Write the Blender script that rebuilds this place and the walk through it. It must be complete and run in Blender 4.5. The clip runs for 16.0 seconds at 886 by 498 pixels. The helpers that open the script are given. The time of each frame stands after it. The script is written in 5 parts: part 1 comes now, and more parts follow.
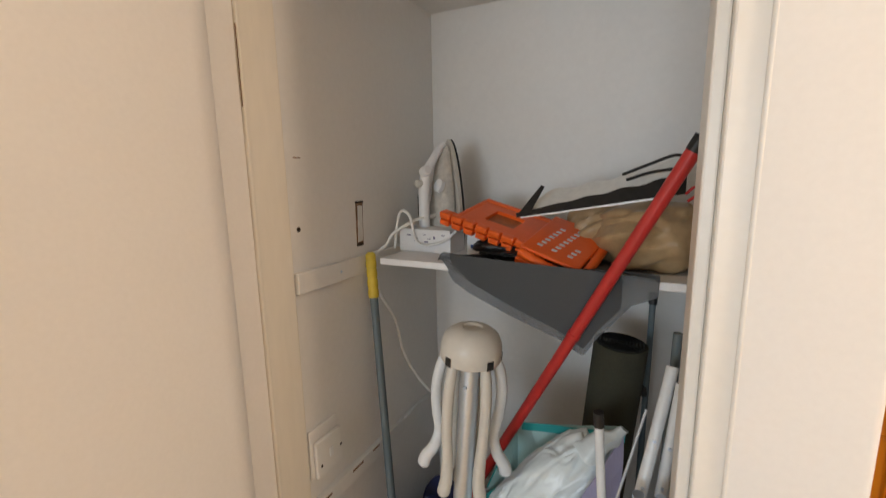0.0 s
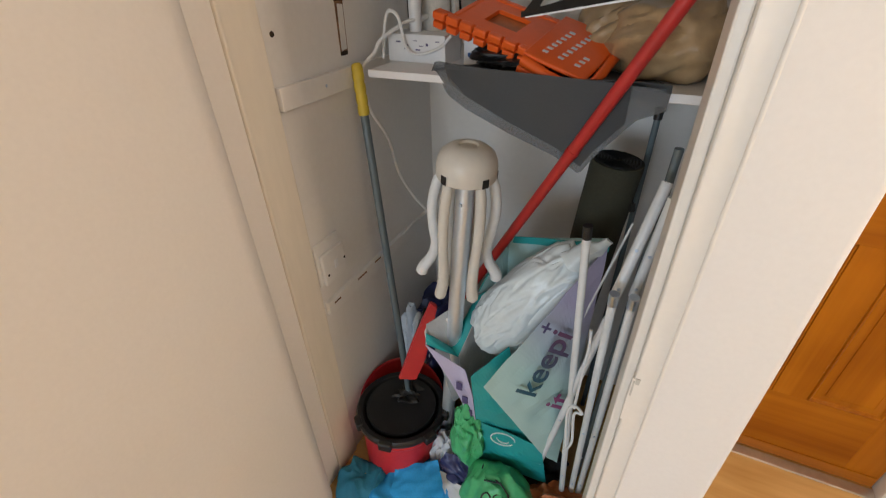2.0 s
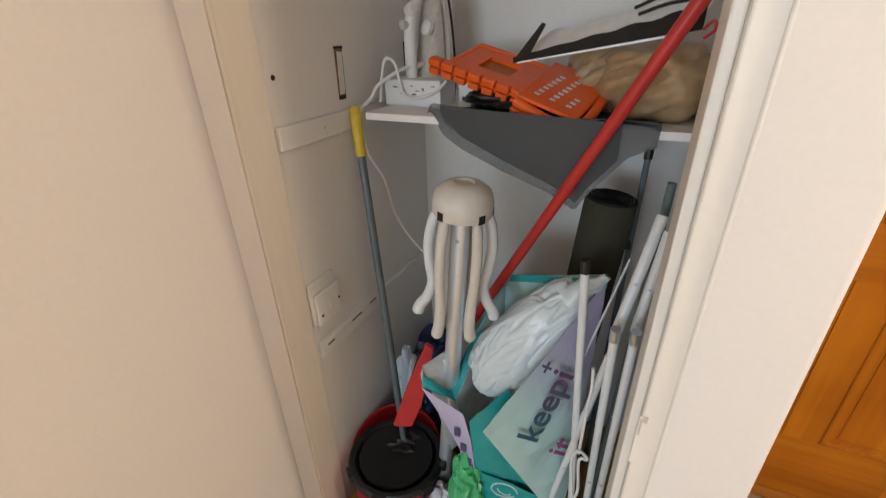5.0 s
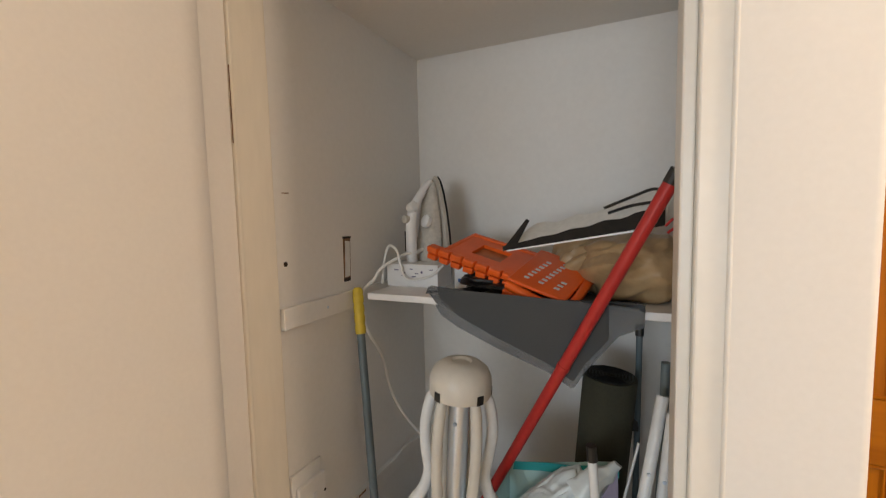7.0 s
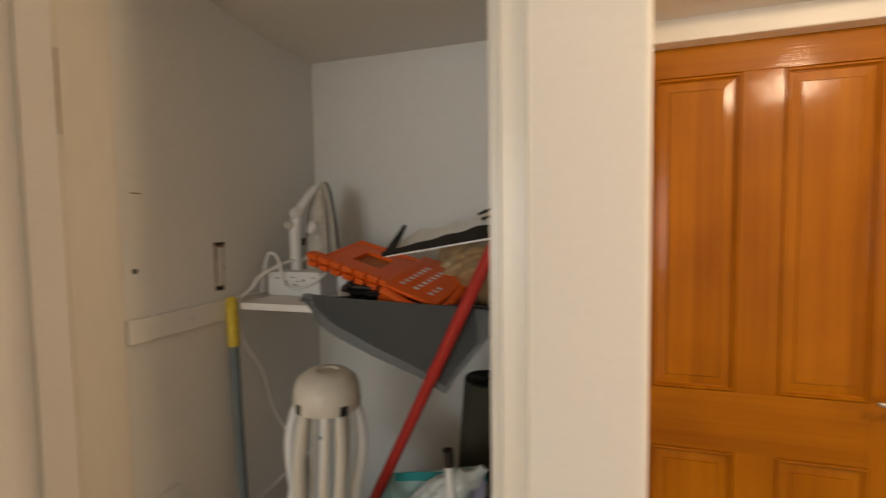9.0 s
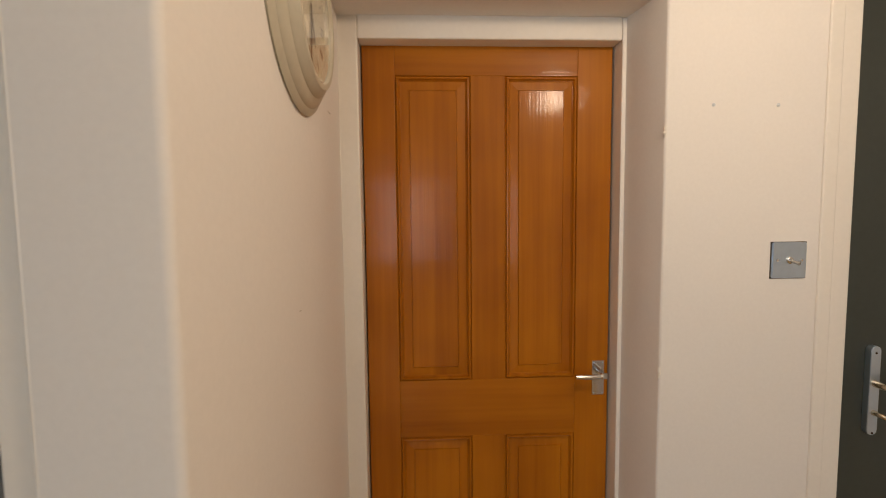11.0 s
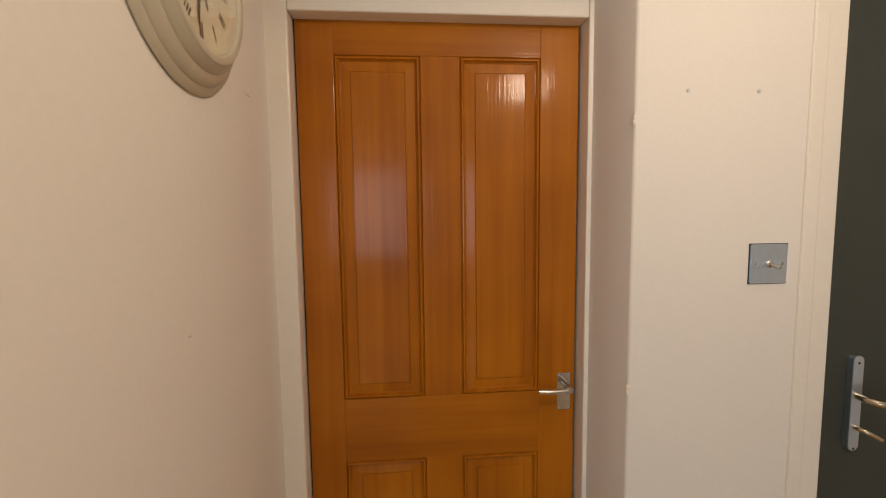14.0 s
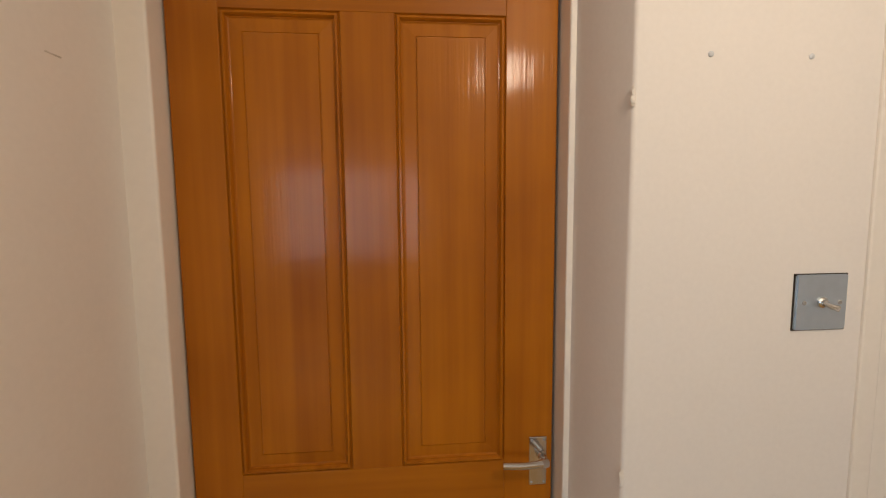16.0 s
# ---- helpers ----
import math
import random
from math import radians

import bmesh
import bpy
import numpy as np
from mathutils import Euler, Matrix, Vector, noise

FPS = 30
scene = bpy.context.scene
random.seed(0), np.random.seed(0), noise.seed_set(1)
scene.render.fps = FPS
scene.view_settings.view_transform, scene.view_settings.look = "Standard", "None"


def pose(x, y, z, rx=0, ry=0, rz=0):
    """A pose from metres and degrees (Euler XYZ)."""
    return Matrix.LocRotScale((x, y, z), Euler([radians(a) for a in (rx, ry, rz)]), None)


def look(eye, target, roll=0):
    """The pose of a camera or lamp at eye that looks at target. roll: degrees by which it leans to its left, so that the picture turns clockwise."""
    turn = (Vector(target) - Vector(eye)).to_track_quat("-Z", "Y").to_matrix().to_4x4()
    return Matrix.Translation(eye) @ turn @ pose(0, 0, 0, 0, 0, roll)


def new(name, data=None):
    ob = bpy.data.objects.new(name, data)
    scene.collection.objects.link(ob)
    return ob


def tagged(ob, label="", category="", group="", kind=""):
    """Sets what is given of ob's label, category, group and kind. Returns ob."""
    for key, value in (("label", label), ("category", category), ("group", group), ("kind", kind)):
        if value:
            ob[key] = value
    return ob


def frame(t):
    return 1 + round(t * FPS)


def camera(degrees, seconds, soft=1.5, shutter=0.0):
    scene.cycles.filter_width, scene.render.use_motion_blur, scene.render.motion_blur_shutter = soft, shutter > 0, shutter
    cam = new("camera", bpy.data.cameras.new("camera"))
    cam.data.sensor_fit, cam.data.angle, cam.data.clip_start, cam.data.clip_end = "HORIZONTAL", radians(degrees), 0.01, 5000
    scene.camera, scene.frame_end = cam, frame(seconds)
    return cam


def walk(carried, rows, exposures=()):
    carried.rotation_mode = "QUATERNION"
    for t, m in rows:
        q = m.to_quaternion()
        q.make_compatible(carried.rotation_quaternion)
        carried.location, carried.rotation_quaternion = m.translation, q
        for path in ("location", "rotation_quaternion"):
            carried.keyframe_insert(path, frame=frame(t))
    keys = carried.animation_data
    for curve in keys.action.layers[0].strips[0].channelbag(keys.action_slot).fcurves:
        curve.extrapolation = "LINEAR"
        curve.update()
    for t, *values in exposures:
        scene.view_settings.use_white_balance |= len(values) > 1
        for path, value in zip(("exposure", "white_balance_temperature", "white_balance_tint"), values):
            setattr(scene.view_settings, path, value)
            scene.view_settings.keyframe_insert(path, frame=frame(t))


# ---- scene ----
cam = camera(91.8, 16.0, 1.1, 0.5)
PATH = [
    (0, (0.482, 0.643, 1.561), (-0.407, 2.401, 1.216), -1.0),
    (0.5, (0.484, 0.645, 1.553), (-0.389, 2.36, 1.008), -1.0),
    (1, (0.481, 0.65, 1.552), (-0.362, 2.303, 0.807), -1.2),
    (1.5, (0.479, 0.651, 1.547), (-0.323, 2.219, 0.599), -1.4),
    (2, (0.474, 0.657, 1.545), (-0.276, 2.151, 0.448), -1.5),
    (2.5, (0.473, 0.659, 1.53), (-0.258, 2.132, 0.391), -1.6),
    (3, (0.488, 0.659, 1.516), (-0.241, 2.129, 0.372), -1.8),
    (3.2, (0.483, 0.655, 1.517), (-0.243, 2.127, 0.374), -1.7),
    (5.3, (0.465, 0.652, 1.525), (-0.314, 2.302, 0.705), -1.3),
    (5.5, (0.454, 0.646, 1.53), (-0.325, 2.33, 0.784), -1.4),
    (6, (0.455, 0.643, 1.539), (-0.341, 2.394, 0.992), -1.2),
    (6.5, (0.455, 0.639, 1.536), (-0.344, 2.442, 1.204), -1.1),
    (7, (0.482, 0.633, 1.548), (-0.355, 2.442, 1.383), -1.3),
    (7.5, (0.494, 0.631, 1.564), (-0.354, 2.438, 1.436), -1.2),
    (8, (0.513, 0.651, 1.564), (-0.346, 2.454, 1.447), -1.1),
    (8.5, (0.544, 0.668, 1.56), (-0.251, 2.499, 1.45), -1.4),
    (9, (0.613, 0.698, 1.525), (0.052, 2.614, 1.417), -0.8),
    (9.5, (0.747, 0.751, 1.544), (0.557, 2.737, 1.398), -0.3),
    (10, (0.811, 0.774, 1.533), (0.836, 2.768, 1.388), -0.2),
    (10.2, (0.836, 0.775, 1.527), (0.887, 2.77, 1.389), -0.2),
    (12.3, (0.946, 0.89, 1.524), (1.057, 2.88, 1.354), -0.7),
    (12.5, (0.939, 0.893, 1.528), (1.056, 2.882, 1.35), -0.6),
    (13, (0.95, 0.893, 1.534), (1.075, 2.882, 1.362), -0.7),
    (13.5, (0.978, 0.9, 1.545), (1.123, 2.887, 1.367), -0.7),
    (14, (1.002, 0.934, 1.54), (1.169, 2.919, 1.364), -0.7),
    (14.5, (1.014, 0.994, 1.54), (1.189, 2.979, 1.364), -0.6),
    (15, (1.055, 1.098, 1.538), (1.239, 3.082, 1.362), -0.5),
    (15.5, (1.092, 1.163, 1.55), (1.275, 3.146, 1.376), -0.5),
    (16, (1.15, 1.203, 1.566), (1.324, 3.186, 1.379), -0.5),
]
EXPOSURES = [(0.0, 0.27, 6800, 12), (3.2, 0.22, 6550, 12), (5.5, 0.31, 6650, 12), (6.5, 0.29, 6800, 12), (7.0, 0.15, 6950, 12), (8.0, -0.18, 7250, 12), (9.0, -0.26, 7900, 12), (9.5, -0.62, 7500, 12), (10.1, -0.76, 6900, 12), (12.3, -0.79, 6950, 11), (16.0, -0.77, 6700, 11)]
walk(cam, [(t, look(eye, target, roll)) for t, eye, target, roll in PATH], EXPOSURES)

# ---- light ----
world = bpy.data.worlds.new("world")
world.use_nodes = True
scene.world = world
sky = world.node_tree.nodes.new("ShaderNodeTexSky")
sky.sky_type, sky.sun_disc, sky.sun_elevation, sky.sun_rotation = "NISHITA", False, radians(35), radians(160)
world.node_tree.links.new(sky.outputs[0], world.node_tree.nodes["Background"].inputs[0])
world.node_tree.nodes["Background"].inputs[1].default_value = 0.1

LAMP = (1.60, 0.92, 2.15)
bulb = bpy.data.lights.new("pendant_bulb", "POINT")
bulb.energy, bulb.color, bulb.shadow_soft_size = 28, (1.0, 0.80, 0.60), 0.07
new("pendant_bulb", bulb).location = LAMP
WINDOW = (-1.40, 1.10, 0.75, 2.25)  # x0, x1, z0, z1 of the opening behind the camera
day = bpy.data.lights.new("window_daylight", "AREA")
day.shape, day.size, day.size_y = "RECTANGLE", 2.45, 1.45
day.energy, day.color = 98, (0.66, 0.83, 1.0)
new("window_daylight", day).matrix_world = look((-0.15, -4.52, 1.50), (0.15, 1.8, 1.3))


# ---- materials ----
def material(name, color, rough=0.6, metal=0.0, vary=0.12, scale=6.0, fine=60.0, bump=0.05, depth=0.002, coat=0.0, stretch=(1, 1, 1), alpha=1.0, random_tint=0.0):
    """A surface with blotches at two scales and a fine relief."""
    m = bpy.data.materials.new(name)
    m.use_nodes = True
    nt = m.node_tree
    bsdf = nt.nodes["Principled BSDF"]
    coord = nt.nodes.new("ShaderNodeTexCoord")
    mapping = nt.nodes.new("ShaderNodeMapping")
    mapping.inputs["Scale"].default_value = stretch
    nt.links.new(coord.outputs["Object"], mapping.inputs[0])
    big = nt.nodes.new("ShaderNodeTexNoise")
    big.inputs["Scale"].default_value, big.inputs["Detail"].default_value = scale, 4
    small = nt.nodes.new("ShaderNodeTexNoise")
    small.inputs["Scale"].default_value, small.inputs["Detail"].default_value = fine, 3
    for n in (big, small):
        nt.links.new(mapping.outputs[0], n.inputs["Vector"])
    both = nt.nodes.new("ShaderNodeMath")
    both.operation = "ADD"
    nt.links.new(big.outputs[0], both.inputs[0])
    nt.links.new(small.outputs[0], both.inputs[1])
    ramp = nt.nodes.new("ShaderNodeValToRGB")
    lo, hi = ([max(0.0, min(1.0, c * (1 + s * vary))) for c in color] for s in (-1, 1))
    ramp.color_ramp.elements[0].position, ramp.color_ramp.elements[0].color = 0.3, (*lo, 1)
    ramp.color_ramp.elements[1].position, ramp.color_ramp.elements[1].color = 0.7, (*hi, 1)
    half = nt.nodes.new("ShaderNodeMath")
    half.operation, half.inputs[1].default_value = "MULTIPLY", 0.5
    nt.links.new(both.outputs[0], half.inputs[0])
    nt.links.new(half.outputs[0], ramp.inputs[0])
    nt.links.new(ramp.outputs[0], bsdf.inputs["Base Color"])
    bsdf.inputs["Roughness"].default_value, bsdf.inputs["Metallic"].default_value = rough, metal
    bsdf.inputs["Coat Weight"].default_value, bsdf.inputs["Alpha"].default_value = coat, alpha
    bsdf.inputs["Coat Roughness"].default_value = 0.12
    if bump:
        b = nt.nodes.new("ShaderNodeBump")
        b.inputs["Strength"].default_value, b.inputs["Distance"].default_value = bump, depth
        nt.links.new(half.outputs[0], b.inputs["Height"])
        nt.links.new(b.outputs[0], bsdf.inputs["Normal"])
    return m


def wood(name, dark, light, stretch, rough=0.3, coat=0.6, ring=9.0):
    """Varnished timber, its grain drawn out along the axis of least stretch."""
    m = bpy.data.materials.new(name)
    m.use_nodes = True
    nt = m.node_tree
    bsdf = nt.nodes["Principled BSDF"]
    coord = nt.nodes.new("ShaderNodeTexCoord")
    info = nt.nodes.new("ShaderNodeObjectInfo")
    shift = nt.nodes.new("ShaderNodeVectorMath")
    shift.operation = "MULTIPLY_ADD"
    nt.links.new(info.outputs["Random"], shift.inputs[0])
    shift.inputs[1].default_value = (3.1, 2.3, 5.7)
    nt.links.new(coord.outputs["Object"], shift.inputs[2])
    mapping = nt.nodes.new("ShaderNodeMapping")
    mapping.inputs["Scale"].default_value = stretch
    nt.links.new(shift.outputs[0], mapping.inputs[0])
    fig = nt.nodes.new("ShaderNodeTexNoise")
    fig.inputs["Scale"].default_value, fig.inputs["Detail"].default_value, fig.inputs["Distortion"].default_value = ring, 5, 0.6
    grain = nt.nodes.new("ShaderNodeTexNoise")
    grain.inputs["Scale"].default_value, grain.inputs["Detail"].default_value = ring * 7, 3
    blotch = nt.nodes.new("ShaderNodeTexNoise")
    blotch.inputs["Scale"].default_value = 3.0
    nt.links.new(mapping.outputs[0], fig.inputs["Vector"])
    nt.links.new(mapping.outputs[0], grain.inputs["Vector"])
    nt.links.new(coord.outputs["Object"], blotch.inputs["Vector"])
    mix = nt.nodes.new("ShaderNodeMath")
    mix.operation, mix.inputs[1].default_value = "MULTIPLY_ADD", 0.45
    nt.links.new(grain.outputs[0], mix.inputs[0])
    nt.links.new(fig.outputs[0], mix.inputs[2])
    more = nt.nodes.new("ShaderNodeMath")
    more.operation, more.inputs[1].default_value = "MULTIPLY_ADD", 0.8
    nt.links.new(blotch.outputs[0], more.inputs[0])
    nt.links.new(mix.outputs[0], more.inputs[2])
    ramp = nt.nodes.new("ShaderNodeValToRGB")
    ramp.color_ramp.elements[0].position, ramp.color_ramp.elements[0].color = 0.50, (*dark, 1)
    ramp.color_ramp.elements[1].position, ramp.color_ramp.elements[1].color = 0.80, (*light, 1)
    level = nt.nodes.new("ShaderNodeMath")
    level.operation, level.inputs[1].default_value = "MULTIPLY", 0.6
    nt.links.new(more.outputs[0], level.inputs[0])
    nt.links.new(level.outputs[0], ramp.inputs[0])
    nt.links.new(ramp.outputs[0], bsdf.inputs["Base Color"])
    bsdf.inputs["Roughness"].default_value, bsdf.inputs["Coat Weight"].default_value = rough, coat
    bsdf.inputs["Coat Roughness"].default_value = 0.11
    bsdf.inputs["Specular IOR Level"].default_value = 0.12
    pores = nt.nodes.new("ShaderNodeTexNoise")
    pores.inputs["Scale"].default_value, pores.inputs["Detail"].default_value = ring * 26, 2
    nt.links.new(mapping.outputs[0], pores.inputs["Vector"])
    relief = nt.nodes.new("ShaderNodeMath")
    relief.operation, relief.inputs[1].default_value = "MULTIPLY_ADD", 0.35
    nt.links.new(mix.outputs[0], relief.inputs[0])
    nt.links.new(pores.outputs[0], relief.inputs[2])
    b = nt.nodes.new("ShaderNodeBump")
    b.inputs["Strength"].default_value, b.inputs["Distance"].default_value = 0.22, 0.0012
    nt.links.new(relief.outputs[0], b.inputs["Height"])
    nt.links.new(b.outputs[0], bsdf.inputs["Normal"])
    nt.links.new(b.outputs[0], bsdf.inputs["Coat Normal"])
    return m


M_WALL = material("cream_emulsion", (0.80, 0.77, 0.735), 0.75, vary=0.025, scale=2.5, fine=120, bump=0.03, depth=0.0006)
M_CUP = material("cupboard_white", (0.80, 0.78, 0.75), 0.7, vary=0.03, scale=3, fine=60, bump=0.05, depth=0.001)
M_TRIM = material("gloss_white_paint", (0.82, 0.78, 0.72), 0.35, vary=0.025, scale=5, fine=80, bump=0.06, depth=0.0008)
M_TIMBER = material("cream_painted_timber", (0.78, 0.725, 0.63), 0.5, vary=0.05, scale=4, fine=50, bump=0.10, depth=0.001, stretch=(1, 1, 0.2))
M_CEIL = material("ceiling_white", (0.78, 0.76, 0.73), 0.85, vary=0.03, scale=3, fine=100, bump=0.1, depth=0.001)
M_PINE = wood("varnished_pine_upright", (0.275, 0.075, 0.003), (0.45, 0.149, 0.007), (1, 1, 0.03), 0.42, 0.26)
M_PINE_X = wood("varnished_pine_level", (0.262, 0.071, 0.003), (0.42, 0.138, 0.007), (0.03, 1, 1), 0.42, 0.26)
M_FLOOR = wood("laminate", (0.54, 0.31, 0.10), (0.74, 0.48, 0.20), (0.10, 1, 1), 0.35, 0.2, 7.0)
M_CHROME = material("brushed_chrome", (0.62, 0.62, 0.62), 0.22, 1.0, 0.05, bump=0.0)
# Blue in the base colour stands in for cool daylight mirrored by the steel.
M_STEEL = material("satin_steel_cool_reflection", (0.58, 0.68, 0.80), 0.34, 1.0, 0.06, bump=0.02)
M_BRASS = material("worn_nickel", (0.55, 0.47, 0.36), 0.25, 1.0, 0.08, bump=0.0)
M_DARKDOOR = material("dark_grey_door_paint", (0.035, 0.042, 0.036), 0.42, vary=0.12, scale=5, bump=0.05)
M_ORANGE = material("orange_plastic", (0.80, 0.115, 0.012), 0.38, vary=0.06)
M_RED = material("red_plastic", (0.52, 0.022, 0.028), 0.32, vary=0.10)
M_REDPOLE = material("red_tube", (0.50, 0.030, 0.026), 0.36, vary=0.12, scale=12)
M_BLACK = material("black_plastic", (0.012, 0.012, 0.012), 0.4, vary=0.3)
M_DARKMAT = material("dark_olive_foam", (0.046, 0.043, 0.026), 0.9, vary=0.18, fine=150, bump=0.3)
M_GREYTUBE = material("blue_grey_tube", (0.115, 0.15, 0.165), 0.4, vary=0.12, stretch=(1, 1, 0.3))
M_YELLOW = material("yellow_plastic", (0.68, 0.50, 0.05), 0.5, vary=0.12, scale=20)
M_OFFWHITE = material("grey_white_plastic", (0.60, 0.57, 0.51), 0.38, vary=0.05)
M_WHITE = material("white_plastic", (0.80, 0.80, 0.80), 0.4, vary=0.04)
M_TUBE = material("white_enamel_tube", (0.70, 0.72, 0.73), 0.35, vary=0.06)
M_ALU = material("aluminium_tube", (0.72, 0.78, 0.84), 0.42, 0.75, 0.05)
M_CORD = material("braided_white_cord", (0.80, 0.79, 0.77), 0.8, vary=0.2, fine=500, bump=0.3)
M_BROWNBAG = material("tan_paper_plastic", (0.42, 0.285, 0.15), 0.42, vary=0.15, scale=9, bump=0.25, depth=0.004)
M_BLUE = material("blue_cloth", (0.010, 0.30, 0.66), 0.7, vary=0.15, fine=200, bump=0.2)
M_TEALCLOTH = material("teal_blue_cloth", (0.010, 0.16, 0.26), 0.75, vary=0.15, fine=200, bump=0.2)
M_GREEN = material("green_thin_plastic", (0.06, 0.42, 0.17), 0.32, vary=0.15, scale=9, bump=0.2, depth=0.004)
M_NAVY = material("navy_plastic", (0.022, 0.030, 0.115), 0.4, vary=0.15, bump=0.2, depth=0.003)
M_PALE = material("pale_grey_plastic", (0.60, 0.63, 0.66), 0.35, vary=0.08, bump=0.2, depth=0.003)
M_REDBAG = material("red_orange_plastic", (0.70, 0.085, 0.02), 0.35, vary=0.12, bump=0.2, depth=0.003)
# The crisp packet's own colour; doubles as painted shade on the crate's inner panel.
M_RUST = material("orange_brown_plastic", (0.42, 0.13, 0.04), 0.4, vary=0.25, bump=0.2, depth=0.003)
M_TEAL = material("teal_woven_plastic", (0.015, 0.34, 0.34), 0.38, vary=0.08, fine=300, bump=0.1)
M_MINT = material("mint_woven_plastic", (0.42, 0.62, 0.60), 0.38, vary=0.06, fine=300, bump=0.1)
M_LILAC = material("lilac_woven_plastic", (0.45, 0.42, 0.58), 0.38, vary=0.06, fine=300, bump=0.1)
M_INNER = material("grey_white_bag_lining", (0.52, 0.54, 0.55), 0.5, vary=0.08, fine=200, bump=0.1)
M_FILM = material("white_thin_film", (0.66, 0.73, 0.75), 0.28, vary=0.05, scale=12, bump=0.25, depth=0.004)
M_INK = material("purple_ink", (0.075, 0.060, 0.16), 0.5, vary=0.1)
M_PINK = material("plum_ink", (0.26, 0.055, 0.17), 0.5, vary=0.1)
M_BLUEINK = material("blue_ink", (0.03, 0.10, 0.30), 0.5, vary=0.1)
M_BROWN = material("bare_brown_plaster", (0.22, 0.12, 0.065), 0.9, vary=0.5, scale=40, bump=0.4)
M_HOLE = material("dark_cavity", (0.03, 0.02, 0.014), 0.9, vary=0.4)
M_CLOCK = material("sage_cream_lacquer", (0.52, 0.48, 0.38), 0.4, vary=0.06)
M_FACE = material("aged_clock_paper", (0.72, 0.66, 0.50), 0.6, vary=0.06)
M_BRONZE = material("dark_bronze", (0.10, 0.065, 0.03), 0.4, 0.6)
M_CARD = material("grey_card", (0.55, 0.52, 0.47), 0.8, vary=0.25, scale=25)
M_PACK = material("white_packing_card", (0.74, 0.72, 0.68), 0.7, vary=0.10, scale=25)
M_BLACKCARD = material("black_printed_card", (0.020, 0.017, 0.014), 0.95, vary=0.3, scale=20)
M_STRIP = material("aluminium_threshold", (0.62, 0.60, 0.56), 0.35, 0.9, 0.1)
M_BRISTLE = material("black_bristle", (0.02, 0.02, 0.022), 0.8, vary=0.4, fine=300, bump=0.6)
M_GLASSFILM = material("frosted_film", (0.62, 0.70, 0.78), 0.2, vary=0.1, scale=20)


def mesh_cover(name, color, hole):
    """Fine open mesh: threads with gaps that let light pass."""
    m = material(name, color, 0.7, vary=0.08, fine=300)
    nt = m.node_tree
    mixer = nt.nodes.new("ShaderNodeMixShader")
    clear = nt.nodes.new("ShaderNodeBsdfTransparent")
    mixer.inputs[0].default_value = hole
    nt.links.new(nt.nodes["Principled BSDF"].outputs[0], mixer.inputs[1])
    nt.links.new(clear.outputs[0], mixer.inputs[2])
    nt.links.new(mixer.outputs[0], nt.nodes["Material Output"].inputs[0])
    return m


M_MESH = mesh_cover("grey_mesh_fabric", (0.075, 0.08, 0.085), 0.22)
M_MESH2 = mesh_cover("pale_grey_mesh_fabric", (0.17, 0.18, 0.19), 0.42)


def clear_glass(name):
    m = bpy.data.materials.new(name)
    m.use_nodes = True
    b = m.node_tree.nodes["Principled BSDF"]
    b.inputs["Transmission Weight"].default_value, b.inputs["Roughness"].default_value, b.inputs["IOR"].default_value = 1.0, 0.02, 1.2
    return m


M_GLASS = clear_glass("clock_glass")


def faded_print(name, a, b, along, start, end):
    """Woven plastic with a print that fades from one colour to another."""
    mat = material(name, a, 0.38, vary=0.06, fine=300, bump=0.1)
    nt = mat.node_tree
    bsdf = next(n for n in nt.nodes if n.type == "BSDF_PRINCIPLED")
    tc, dot, ramp = nt.nodes.new("ShaderNodeTexCoord"), nt.nodes.new("ShaderNodeVectorMath"), nt.nodes.new("ShaderNodeMapRange")
    mix = nt.nodes.new("ShaderNodeMix")
    mix.data_type = "RGBA"
    dot.operation = "DOT_PRODUCT"
    dot.inputs[1].default_value = Vector(along).normalized()
    ramp.inputs[1].default_value, ramp.inputs[2].default_value = start, end
    nt.links.new(tc.outputs["Object"], dot.inputs[0])
    nt.links.new(dot.outputs["Value"], ramp.inputs[0])
    nt.links.new(ramp.outputs[0], mix.inputs[0])
    mix.inputs[6].default_value, mix.inputs[7].default_value = (*a, 1), (*b, 1)
    nt.links.new(mix.outputs[2], bsdf.inputs["Base Color"])
    return mat


M_LETTER = faded_print("teal_to_plum_ink", (0.02, 0.10, 0.15), (0.17, 0.05, 0.13), (0.289, 0.341, 0.895), 0.37, 0.55)
M_PRINT = faded_print("mint_to_lilac_woven_plastic", (0.42, 0.62, 0.60), (0.40, 0.38, 0.55), (0.45, 0.485, 0.75), 0.30, 0.52)


# ---- builders ----
def part(name, bm, mat, parent=None, label="", smooth=False):
    me = bpy.data.meshes.new(name)
    bmesh.ops.recalc_face_normals(bm, faces=bm.faces)
    if smooth:
        for fc in bm.faces:
            fc.smooth = True
        for e in bm.edges:
            e.smooth = len(e.link_faces) == 2 and e.calc_face_angle(0) < radians(40)
    bm.to_mesh(me)
    bm.free()
    for one in mat if isinstance(mat, (list, tuple)) else [mat]:
        me.materials.append(one)
    ob = new(name, me)
    if parent is not None:
        ob.parent = parent
    if label:
        tagged(ob, label)
    return ob


def thing(name, at, label, category, group="", kind=""):
    e = new(name)
    e.location = at
    e.empty_display_size = 0.05
    return tagged(e, label, category, group, kind)


